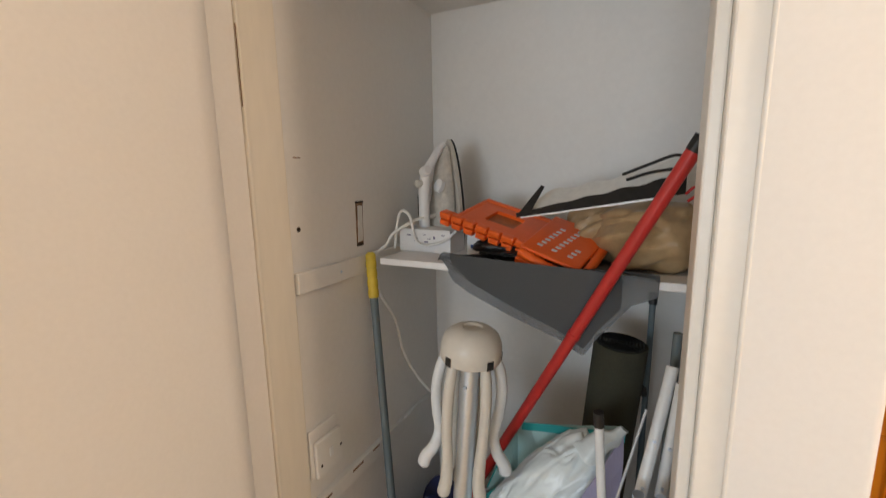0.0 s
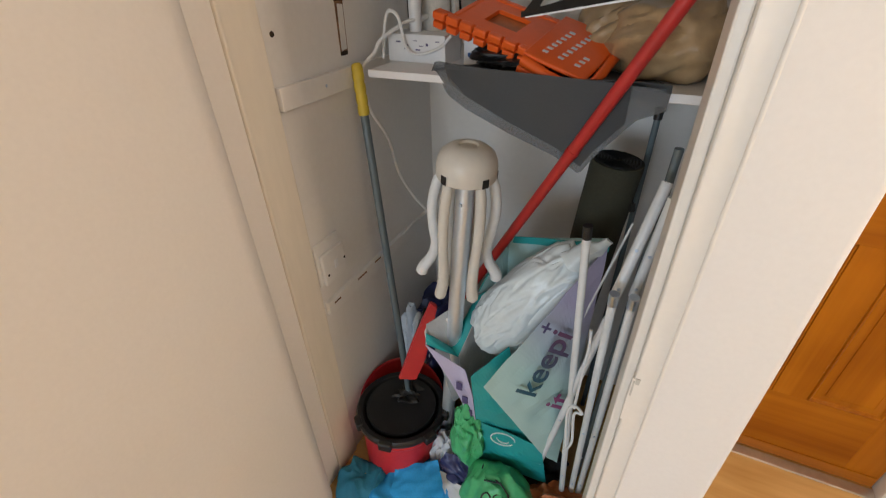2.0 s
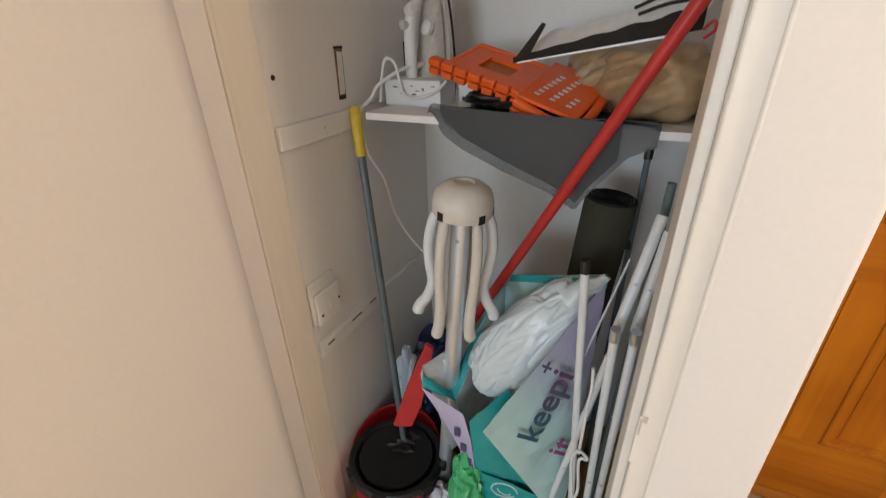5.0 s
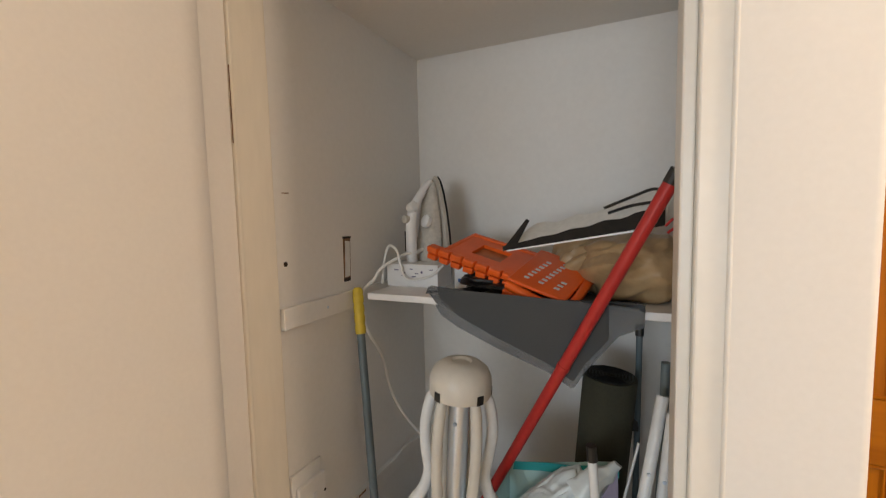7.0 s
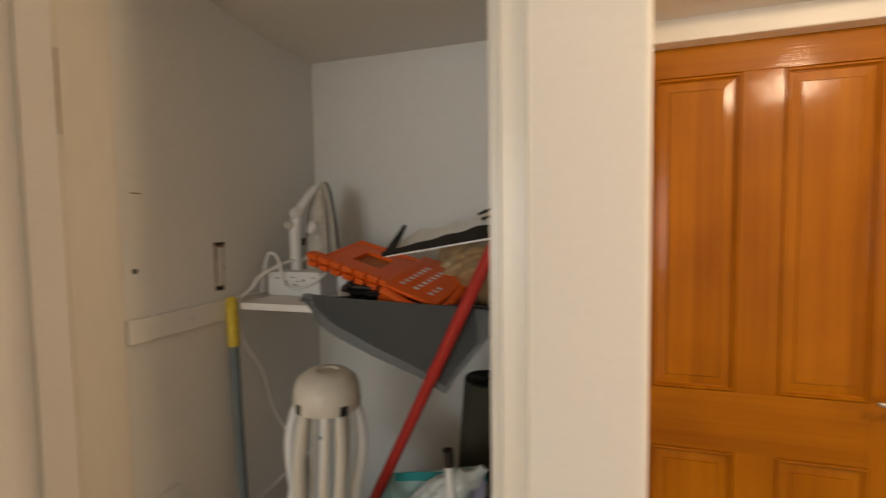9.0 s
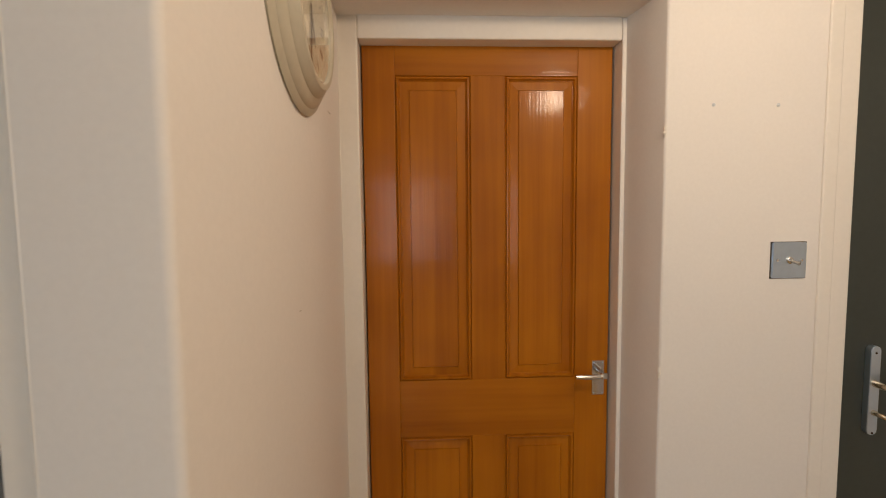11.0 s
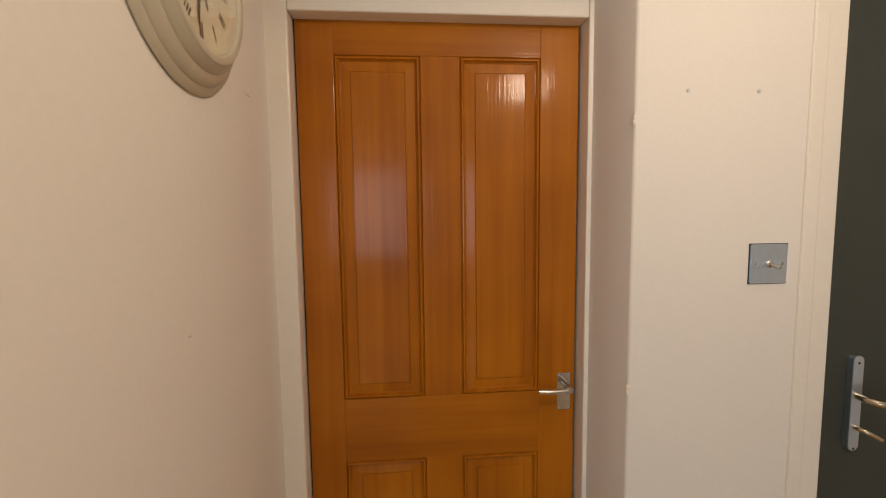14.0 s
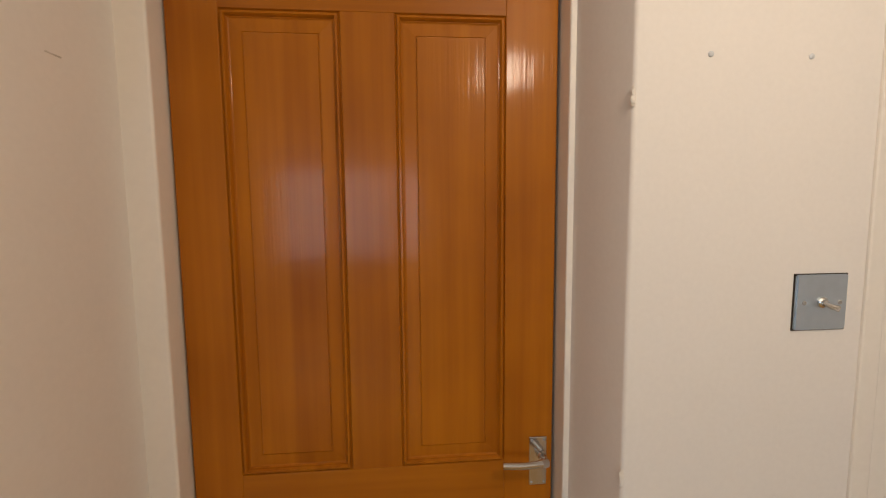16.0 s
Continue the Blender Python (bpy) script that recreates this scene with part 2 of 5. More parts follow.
def box(x0, x1, y0, y1, z0, z1, bevel=0.0, segs=2):
    bm = bmesh.new()
    bmesh.ops.create_cube(bm, size=1)
    bmesh.ops.transform(bm, matrix=Matrix.LocRotScale(((x0 + x1) / 2, (y0 + y1) / 2, (z0 + z1) / 2), None, (x1 - x0, y1 - y0, z1 - z0)), verts=bm.verts)
    if bevel:
        bmesh.ops.bevel(bm, geom=bm.edges[:], offset=bevel, segments=segs, affect="EDGES", profile=0.5)
    return bm


def structure(name, bm, mat, label, category, smooth=False):
    return tagged(part(name, bm, mat, smooth=smooth), label, category, kind="structure")


def sweep(pts, radii, segs=12, caps=True, bm=None):
    """A round tube along points."""
    bm = bm or bmesh.new()
    pts = [Vector(p) for p in pts]
    if not isinstance(radii, (list, tuple)):
        radii = [radii] * len(pts)
    rings, side = [], None
    for i, p in enumerate(pts):
        d = (pts[min(i + 1, len(pts) - 1)] - pts[max(i - 1, 0)]).normalized()
        if side is None:
            side = d.orthogonal().normalized()
        side = (side - d * side.dot(d)).normalized()
        up = d.cross(side)
        rings.append([bm.verts.new(p + radii[i] * (math.cos(a) * side + math.sin(a) * up)) for a in (2 * math.pi * k / segs for k in range(segs))])
    for a, b in zip(rings, rings[1:]):
        for k in range(segs):
            bm.faces.new((a[k], a[(k + 1) % segs], b[(k + 1) % segs], b[k]))
    if caps:
        bm.faces.new(rings[0][::-1])
        bm.faces.new(rings[-1])
    return bm


def curve_pts(pts, n=8):
    """A smooth line through a few points."""
    pts = [Vector(p) for p in pts]
    ext = [2 * pts[0] - pts[1], *pts, 2 * pts[-1] - pts[-2]]
    out = []
    for i in range(1, len(ext) - 2):
        p0, p1, p2, p3 = ext[i - 1 : i + 3]
        for k in range(n):
            t = k / n
            out.append(0.5 * (2 * p1 + (p2 - p0) * t + (2 * p0 - 5 * p1 + 4 * p2 - p3) * t * t + (3 * p1 - p0 - 3 * p2 + p3) * t**3))
    return out + [pts[-1]]


def lathe(profile, segs=40, m=None):
    """Turns (radius, height) pairs round the local z axis."""
    bm = bmesh.new()
    rings = [[bm.verts.new((r * math.cos(2 * math.pi * k / segs), r * math.sin(2 * math.pi * k / segs), h)) for k in range(segs)] for r, h in profile]
    for a, b in zip(rings, rings[1:]):
        for k in range(segs):
            bm.faces.new((a[k], a[(k + 1) % segs], b[(k + 1) % segs], b[k]))
    bm.faces.new(rings[0][::-1])
    bm.faces.new(rings[-1])
    if m is not None:
        bmesh.ops.transform(bm, matrix=m, verts=bm.verts)
    return bm


def prism(outline, depth, m=None, bevel=0.0):
    """A flat outline (x, y) drawn out by depth along local z."""
    bm = bmesh.new()
    low = [bm.verts.new((x, y, 0)) for x, y in outline]
    face = bm.faces.new(low)
    made = bmesh.ops.extrude_face_region(bm, geom=[face])
    bmesh.ops.translate(bm, vec=(0, 0, depth), verts=[v for v in made["geom"] if isinstance(v, bmesh.types.BMVert)])
    if bevel:
        bmesh.ops.bevel(bm, geom=bm.edges[:], offset=bevel, segments=2, affect="EDGES")
    if m is not None:
        bmesh.ops.transform(bm, matrix=m, verts=bm.verts)
    return bm


def crumpled(at, size, seed, rough=0.35, turn=0.0, floor=0.006, detail=5, freq=3.0, cloth=False):
    """A crumpled heap: film in small flat facets, or cloth in long soft folds."""
    bm = bmesh.new()
    bmesh.ops.create_icosphere(bm, subdivisions=5, radius=1)
    off = Vector((seed * 3.7, seed * 1.9, seed * 5.3))
    rot = Matrix.Rotation(radians(turn), 3, "Z")
    tilt = Euler((seed * 0.7, seed * 1.3, seed * 2.1)).to_matrix()
    for v in bm.verts:
        n = v.co.normalized()
        q = tilt @ n
        q = Vector((q.x * 1.9, q.y * 1.2, q.z * 0.45)) * (freq * 0.30) + off
        q += 0.35 * noise.noise_vector(q * 0.9)
        crease = abs(noise.noise(q * 1.5)) * 2.2
        sharp = noise.voronoi(q * (2.4 if cloth else 3.2))[0][0]
        r = 1 + rough * (0.75 * crease + (0.25 if cloth else 0.75) * sharp - 0.62 + 0.5 * noise.noise(q * 0.5 + Vector((4, 4, 4))))
        v.co = Vector(at) + rot @ Vector((n.x * r * size[0], n.y * r * size[1], n.z * r * size[2]))
        if v.co.z < floor:
            v.co.z = floor + 0.02 * (v.co.z - floor)
    return bm


def grid_sheet(fn, nu, nv, thick=0.0):
    """A sheet from fn(u, v), given a thickness."""
    bm = bmesh.new()
    rows = [[bm.verts.new(fn(i / nu, j / nv)) for j in range(nv + 1)] for i in range(nu + 1)]
    for i in range(nu):
        for j in range(nv):
            bm.faces.new((rows[i][j], rows[i + 1][j], rows[i + 1][j + 1], rows[i][j + 1]))
    if thick:
        bmesh.ops.recalc_face_normals(bm, faces=bm.faces)
        bmesh.ops.solidify(bm, geom=bm.faces[:], thickness=thick)
    return bm


def text_mesh(body, size, depth=0.0006, shear=0.0):
    cu = bpy.data.curves.new("lettering", "FONT")
    cu.body, cu.size, cu.extrude, cu.align_x, cu.align_y, cu.shear, cu.offset = body, size, depth, "CENTER", "CENTER", shear, 0.012 * size
    ob = bpy.data.objects.new("lettering", cu)
    me = bpy.data.meshes.new_from_object(ob)
    bpy.data.objects.remove(ob)
    bm = bmesh.new()
    bm.from_mesh(me)
    return bm


# ---- the place ----
XL, YB, PY, PX, YW, YD = -0.283, 2.092, 1.184, 0.696, 1.81, 2.0
TOP = 2.42
structure("floor", box(-2.3, 2.85, -4.5, 2.25, -0.1, 0.0), M_FLOOR, "pale honey laminate floor of the hall", "floor")
structure("ceiling", box(-2.3, 2.85, -4.5, 1.184, TOP, TOP + 0.1), M_CEIL, "white plaster ceiling of the hall", "ceiling")
structure("ceiling_far", box(0.6, 2.85, 1.184, 2.25, TOP, TOP + 0.1), M_CEIL, "white plaster ceiling beyond the cupboard", "ceiling")
structure("ceiling_cupboard", box(XL, 0.6, 1.263, YB, 2.116, 2.2), M_CEIL, "low white ceiling inside the cupboard", "ceiling")


def bull(outline, z0, z1, r_of, segs=5):
    """An upright wall from a plan outline, with given corners rounded."""
    pts = []
    n = len(outline)
    for i, p in enumerate(outline):
        r = r_of.get(i, 0)
        p = Vector(p)
        if not r:
            pts.append(p)
            continue
        a, b = (Vector(outline[i - 1]) - p).normalized(), (Vector(outline[(i + 1) % n]) - p).normalized()
        c = p + (a + b) * r
        for k in range(segs + 1):
            t = k / segs * math.pi / 2
            pts.append(c - b * r * math.cos(t) - a * r * math.sin(t))
    return prism([(p[0], p[1]) for p in pts], z1 - z0, Matrix.Translation((0, 0, z0)))


structure("wall_left", bull([(-0.235, 0.25), (-0.235, 1.205), (-0.40, 1.205), (-0.40, 0.25)], 0, TOP, {1: 0.065}, 14), M_WALL, "cream plaster wall with a rounded corner", "wall", True)
structure("wall_side_room", box(-2.3, -0.40, 0.25, 0.35, 0, TOP), M_WALL, "cream plaster wall closing the side of the hall", "wall")
structure("wall_far_left", box(-2.4, -2.3, -4.5, 0.35, 0, TOP), M_WALL, "cream plaster wall closing the side of the hall", "wall")
structure("wall_left_return", box(-0.40, -0.279, 1.205, 1.263, 0, TOP), M_WALL, "shaded cream plaster return beside the frame", "wall")
structure("wall_cupboard_side", box(-0.40, XL, 1.264, 2.2, 0, 2.2), M_CUP, "off-white painted inner wall of the cupboard", "wall")
structure("wall_cupboard_back", box(XL, 0.6, YB, 2.2, 0, 2.2), M_CUP, "white painted back wall of the cupboard", "wall")
structure("wall_between", bull([(0.572, PY), (PX, PY), (PX, 2.2), (0.6, 2.2), (0.6, 1.196), (0.572, 1.196)], 0, TOP, {1: 0.010}, 4), M_WALL, "cream plaster wall between cupboard and passage", "wall", True)
structure("wall_over_cupboard", box(-0.235, 0.572, PY, 1.262, 2.118, TOP), M_WALL, "cream plaster above the cupboard opening", "wall")
structure("wall_door_right", bull([(1.48, YW), (1.868, YW), (1.868, 2.2), (1.450, 2.2), (1.450, 1.956)], 0, TOP, {0: 0.006}, 3), M_WALL, "cream plaster wall beside the pine door", "wall", True)
structure("wall_over_door", box(PX, 1.48, YW, 2.2, 2.047, TOP), M_WALL, "cream plaster lintel over the pine door", "wall")
structure("wall_over_grey_door", box(1.868, 2.85, YW, 2.2, 2.10, TOP), M_WALL, "cream plaster over the grey door", "wall")
structure("wall_right", box(2.85, 2.95, -4.5, 2.2, 0, TOP), M_WALL, "cream plaster wall closing the hall", "wall")
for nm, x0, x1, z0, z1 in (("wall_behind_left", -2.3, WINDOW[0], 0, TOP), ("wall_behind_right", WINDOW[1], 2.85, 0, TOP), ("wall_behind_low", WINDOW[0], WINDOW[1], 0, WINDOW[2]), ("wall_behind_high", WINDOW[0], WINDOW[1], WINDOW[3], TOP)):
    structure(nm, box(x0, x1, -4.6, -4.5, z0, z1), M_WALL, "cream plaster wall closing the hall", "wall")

# timber frame of the cupboard opening
structure("trim_cupboard_left", box(-0.30, -0.274, 1.266, 1.363, 0, 2.115, 0.003), M_TIMBER, "cream painted timber upright of the cupboard frame", "door frame")
structure("trim_cupboard_left_lip", box(-0.30, -0.271, 1.264, 1.273, 0, 2.115, 0.003), M_TIMBER, "cracked painted edge strip of the cupboard frame", "door frame")
structure("trim_cupboard_right", box(0.537, 0.5715, 1.188, 1.30, 0, 2.115, 0.003), M_TRIM, "white gloss timber upright of the cupboard frame", "door frame")
structure("trim_cupboard_right_stop", box(0.522, 0.537, 1.205, 1.30, 0, 2.115, 0.003), M_TRIM, "white gloss door stop of the cupboard frame", "door frame")
structure("trim_cupboard_right_back", box(0.5717, 0.6, 1.197, 1.30, 0, 2.115), M_TRIM, "white packing piece behind the cupboard frame", "door frame")
structure("trim_cupboard_bead", sweep([(0.571, PY + 0.003, 0.0), (0.571, PY + 0.003, 2.118)], 0.0034, 10), M_TRIM, "white plaster bead along the cupboard frame", "trim", True)
structure("trim_cupboard_head", box(-0.274, 0.522, 1.205, 1.258, 2.094, 2.1165, 0.003), M_TRIM, "white gloss head of the cupboard frame", "door frame")

# pine door frame
structure("trim_door_left", box(PX - 0.004, 0.746, 1.954, 2.06, 0, 2.051, 0.004), M_TRIM, "cream painted door frame upright", "door frame")
structure("trim_door_right", box(1.440, 1.462, 1.952, 2.06, 0, 2.046, 0.003), M_TRIM, "cream painted door frame upright", "door frame")
structure("trim_door_head", box(0.746, 1.4398, 1.953, 2.06, 1.989, 2.051, 0.004), M_TRIM, "cream painted door frame head", "door frame")
structure("wall_behind_door", box(PX, 1.448, 2.07, 2.2, 0, 2.047), M_WALL, "plain wall closing the doorway", "wall")
structure("threshold", box(0.748, 1.438, 1.950, 1.992, 0, 0.008, 0.003), M_STRIP, "worn aluminium threshold strip", "threshold")


def panelled_leaf(x0, x1, z0, z1, y):
    """Pine door: frame members, and fielded panels in planted mouldings."""
    door = thing("door_1", ((x0 + x1) / 2, y, z0), "varnished orange pine four-panel door, shut", "door", kind="structure")
    inv = Matrix.Translation(-door.location)

    def own(name, bm, mat, label=""):
        bmesh.ops.transform(bm, matrix=inv, verts=bm.verts)
        return part(name, bm, mat, door, label)

    xa, xb, xc, xd = 0.837, 1.042, 1.137, 1.338
    zt, zm, zl, zb = 1.911, 1.067, 0.902, 0.312
    th = 0.04
    own("stile", box(x0, xa, y, y + th, z0, z1, 0.0015), M_PINE)
    own("stile", box(xd, x1, y, y + th, z0, z1, 0.0015), M_PINE)
    own("top_rail", box(xa, xd, y, y + th, zt, z1, 0.0012), M_PINE_X)
    own("lock_rail", box(xa, xd, y, y + th, zl, zm, 0.0012), M_PINE_X)
    own("bottom_rail", box(xa, xd, y, y + th, z0, zb, 0.0012), M_PINE_X)
    own("kick_strip", box(x0 + 0.004, x1 - 0.004, y - 0.006, y, z0, z0 + 0.048, 0.002), M_PINE_X, "scuffed pine strip along the door bottom")
    own("muntin", box(xb, xc, y, y + th, zm, zt, 0.0012), M_PINE)
    own("muntin", box(xb, xc, y, y + th, zb, zl, 0.0012), M_PINE)
    for a, b in ((xa, xb), (xc, xd)):
        for lo, hi in ((zm, zt), (zb, zl)):
            # profile from the frame inwards: (inset, depth behind the face)
            prof = [(0.0, 0.001), (0.0015, 0.004), (0.003, 0.003), (0.0045, -0.002), (0.008, -0.0025), (0.0105, 0.0015), (0.0115, 0.005), (0.0125, 0.005), (0.0135, 0.0065)]
            panel_prof = [(0.0135, 0.0065), (0.015, 0.0072), (0.0365, 0.0048), (0.0372, 0.0060), (0.0382, 0.0060), (0.0395, 0.0030)]
            for nm, pr, mat in (("moulding", prof, M_PINE), ("panel", panel_prof, M_PINE)):
                bm = bmesh.new()
                loops = [[bm.verts.new(q) for q in ((a + i, y + d, lo + i), (b - i, y + d, lo + i), (b - i, y + d, hi - i), (a + i, y + d, hi - i))] for i, d in pr]
                for l0, l1 in zip(loops, loops[1:]):
                    for k in range(4):
                        bm.faces.new((l0[k], l0[(k + 1) % 4], l1[(k + 1) % 4], l1[k]))
                if nm == "panel":
                    bm.faces.new(loops[-1])
                own(nm, bm, mat)
    # handle
    plate = own("handle_plate", box(1.388, 1.423, y - 0.004, y, 1.014, 1.114, 0.0015), M_CHROME, "chrome latch plate")
    rose = lathe([(0.009, 0), (0.009, 0.012), (0.007, 0.016), (0.007, 0.036)], 16, Matrix.Translation((1.410, y - 0.004, 1.082)) @ Matrix.Rotation(radians(90), 4, "X"))
    own("handle_neck", rose, M_CHROME)
    own("lever", sweep(curve_pts([(1.412, y - 0.040, 1.082), (1.400, y - 0.044, 1.083), (1.365, y - 0.046, 1.082), (1.326, y - 0.044, 1.083)], 5), [0.0085] * 6 + [0.0066] * 10, 12), M_CHROME, "chrome lever handle")
    for z in (1.020, 1.108):
        for x in (1.393, 1.418):
            own("screw", lathe([(0.0022, 0), (0.002, 0.0012)], 8, Matrix.Translation((x, y - 0.004, z)) @ Matrix.Rotation(radians(90), 4, "X")), M_STEEL)
    own("thumb_turn", sweep([(1.394, y - 0.008, 1.108), (1.408, y - 0.016, 1.094)], 0.005, 10), M_CHROME)
    return door


panelled_leaf(0.75, 1.435, 0.012, 1.990, YD)


structure("trim_cupboard_left_gap", box(-0.2745, -0.2728, 1.2616, 1.2630, 1.70, 1.855), M_BROWN, "dark crack beside the painted frame", "crack")
for y, z, w in ((1.827, 1.771, 0.013), (1.550, 1.369, 0.004)):
    k = thing("wall_mark", (PX, y, z), "faint scuff on the cream wall", "mark")
    part("scuff", box(0.0, 0.0008, -w, w, -0.0009, 0.0009), M_CARD, k)
for z in (1.723, 1.144):
    k = thing("plaster_chip", (1.48, YW, z), "small plaster chip on the reveal corner", "chip")
    part("flake", crumpled((0.0, 0.0, 0.0), (0.004, 0.003, 0.012), z * 7, 0.4, 0, -9), M_TRIM, k)


def grey_door():
    y = 1.835
    structure("trim_grey_door_outer", box(1.8685, 1.905, YW - 0.004, 1.90, 0, 2.10, 0.004), M_TRIM, "white plastic outer frame of the grey door", "door frame")
    structure("trim_grey_door_inner", box(1.905, 1.958, YW + 0.006, 1.90, 0, 2.06, 0.004), M_TRIM, "white plastic inner frame of the grey door", "door frame")
    structure("trim_grey_door_head", box(1.905, 2.85, YW - 0.004, 1.90, 2.06, 2.10, 0.004), M_TRIM, "white plastic head of the grey door frame", "door frame")
    structure("wall_behind_grey_door", box(1.868, 2.85, 1.91, 2.2, 0, 2.10), M_WALL, "plain wall closing the doorway", "wall")
    door = thing("door_2", (2.35, y, 0), "dark grey-green entrance door, shut", "door", kind="structure")
    inv = Matrix.Translation(-door.location)

    def own(name, bm, mat, parent=door, label="", smooth=False):
        bmesh.ops.transform(bm, matrix=inv, verts=bm.verts)
        return part(name, bm, mat, parent, label, smooth)

    own("leaf", box(1.9585, 2.84, y, y + 0.06, 0.006, 2.055, 0.002), M_DARKDOOR)
    # plate with round ends
    r, zc0, zc1, xc = 0.0135, 0.976, 1.180, 2.044
    pts = [(xc + r * math.cos(a), zc1 + r * math.sin(a)) for a in (math.pi * k / 10 for k in range(11))]
    pts += [(xc + r * math.cos(a), zc0 + r * math.sin(a)) for a in (math.pi + math.pi * k / 10 for k in range(11))]
    plate = own("handle_plate", prism(pts, 0.016, Matrix.Translation((0, y, 0)) @ Matrix.Rotation(radians(90), 4, "X"), 0.001), M_STEEL, label="satin steel long plate")
    for z in (1.176, 0.968):
        own("screw", lathe([(0.003, 0), (0.0026, 0.001)], 10, Matrix.Translation((xc, y - 0.016, z)) @ Matrix.Rotation(radians(90), 4, "X")), M_HOLE)
    own("lever", sweep(curve_pts([(xc, y - 0.012, 1.098), (xc + 0.002, y - 0.045, 1.097), (xc + 0.022, y - 0.060, 1.094), (xc + 0.075, y - 0.060, 1.092), (xc + 0.12, y - 0.058, 1.093)], 6), 0.0088, 14), M_BRASS, label="worn nickel lever", smooth=True)
    own("key_turn", sweep(curve_pts([(xc, y - 0.012, 1.022), (xc + 0.003, y - 0.034, 1.021), (xc + 0.02, y - 0.044, 1.012), (xc + 0.034, y - 0.046, 1.004)], 5), [0.0065] * 8 + [0.0055] * 8, 12), M_BRASS, label="small worn nickel thumb turn", smooth=True)
    own("latch_keep", box(1.9545, 1.9585, y - 0.004, y + 0.006, 1.085, 1.125), M_TRIM)


grey_door()


def light_switch():
    s = thing("light_switch", (1.7925, YW, 1.416), "brushed chrome toggle light switch on the cream wall", "switch")
    part("plate", prism([(-0.0435, -0.0435), (0.0435, -0.0435), (0.0435, 0.0435), (-0.0435, 0.0435)], 0.0055, Matrix.Rotation(radians(90), 4, "X"), 0.002), M_STEEL, s)
    part("gasket", box(-0.0448, 0.0448, -0.0016, 0, -0.0448, 0.0448), M_HOLE, s, "dark line round the plate")
    for x in (-0.03, 0.03):
        part("screw", lathe([(0.0035, 0), (0.003, 0.0015)], 12, Matrix.Translation((x, -0.0055, 0)) @ Matrix.Rotation(radians(90), 4, "X")), M_CHROME, s)
    part("collar", lathe([(0.0085, 0), (0.0085, 0.003), (0.006, 0.005)], 16, Matrix.Translation((0, -0.0055, 0)) @ Matrix.Rotation(radians(90), 4, "X")), M_CHROME, s)
    part("dolly", sweep([(0, -0.008, 0.0), (0.004, -0.018, -0.004), (0.008, -0.026, -0.006)], [0.0035, 0.0042, 0.005], 12), M_CHROME, s, smooth=True)


light_switch()
for x in (1.594, 1.752):
    s = thing("wall_plug", (x, YW, 1.785), "small grey screw plug in the cream wall", "screw", "screw plugs in the wall")
    part("plug", lathe([(0.0042, 0), (0.0042, 0.0015), (0.002, 0.003)], 12, Matrix.Rotation(radians(90), 4, "X")), M_PALE, s)


def wall_clock():
    c = thing("wall_clock", (PX, 1.592, 1.885), "round sage-cream wall clock with a deep moulded rim", "clock")
    turn = Matrix.Diagonal((0.62, 0.93, 0.93, 1)) @ Matrix.Rotation(radians(90), 4, "Y")
    rim = [(0.150, 0.0), (0.183, 0.0), (0.186, 0.006), (0.182, 0.013), (0.172, 0.018), (0.170, 0.024), (0.160, 0.034), (0.152, 0.037), (0.150, 0.044), (0.140, 0.054), (0.137, 0.060), (0.131, 0.062), (0.126, 0.060), (0.123, 0.050), (0.118, 0.034)]
    segs = 72
    bm = bmesh.new()
    rings = [[bm.verts.new((r * math.cos(2 * math.pi * k / segs), r * math.sin(2 * math.pi * k / segs), h)) for k in range(segs)] for r, h in rim]
    for a, b in zip(rings, rings[1:] + rings[:1]):
        for k in range(segs):
            bm.faces.new((a[k], a[(k + 1) % segs], b[(k + 1) % segs], b[k]))
    bmesh.ops.transform(bm, matrix=turn, verts=bm.verts)
    part("rim", bm, M_CLOCK, c, "sage-cream moulded rim", True)
    part("face", lathe([(0.15, 0.004), (0.121, 0.034), (0.12, 0.035)], 60, turn), M_FACE, c, "aged cream dial")
    part("glass", lathe([(0.1245, 0.051), (0.1245, 0.053)], 60, turn), M_GLASS, c, "flat clear glass").visible_shadow = False
    strokes = (3, 1, 2, 3, 2, 1, 2, 3, 4, 2, 1, 2)
    for hour, n in enumerate(strokes):
        a = math.pi / 6 * hour
        bm = bmesh.new()
        for k in range(n):
            b = box(-0.0014, 0.0014, 0.080, 0.104, 0.035, 0.0362)
            me = bpy.data.meshes.new("stroke")
            bmesh.ops.transform(b, matrix=Matrix.Translation(((k - (n - 1) / 2) * 0.007, 0, 0)), verts=b.verts)
            b.to_mesh(me)
            b.free()
            bm.from_mesh(me)
            bpy.data.meshes.remove(me)
        bmesh.ops.transform(bm, matrix=turn @ Matrix.Rotation(a, 4, "Z"), verts=bm.verts)
        part("numeral", bm, M_BRONZE, c)
    for nm, a, ln, w in (("hour_hand", 200, 0.06, 0.003), ("minute_hand", 172, 0.09, 0.0022)):
        pts = [(-w, -0.015), (w, -0.015), (w * 1.6, ln * 0.5), (w * 0.4, ln), (-w * 0.4, ln), (-w * 1.6, ln * 0.5)]
        part(nm, prism(pts, 0.0012, turn @ Matrix.Rotation(radians(90 + a), 4, "Z") @ Matrix.Translation((0, 0, 0.039))), M_BRONZE, c)


wall_clock()


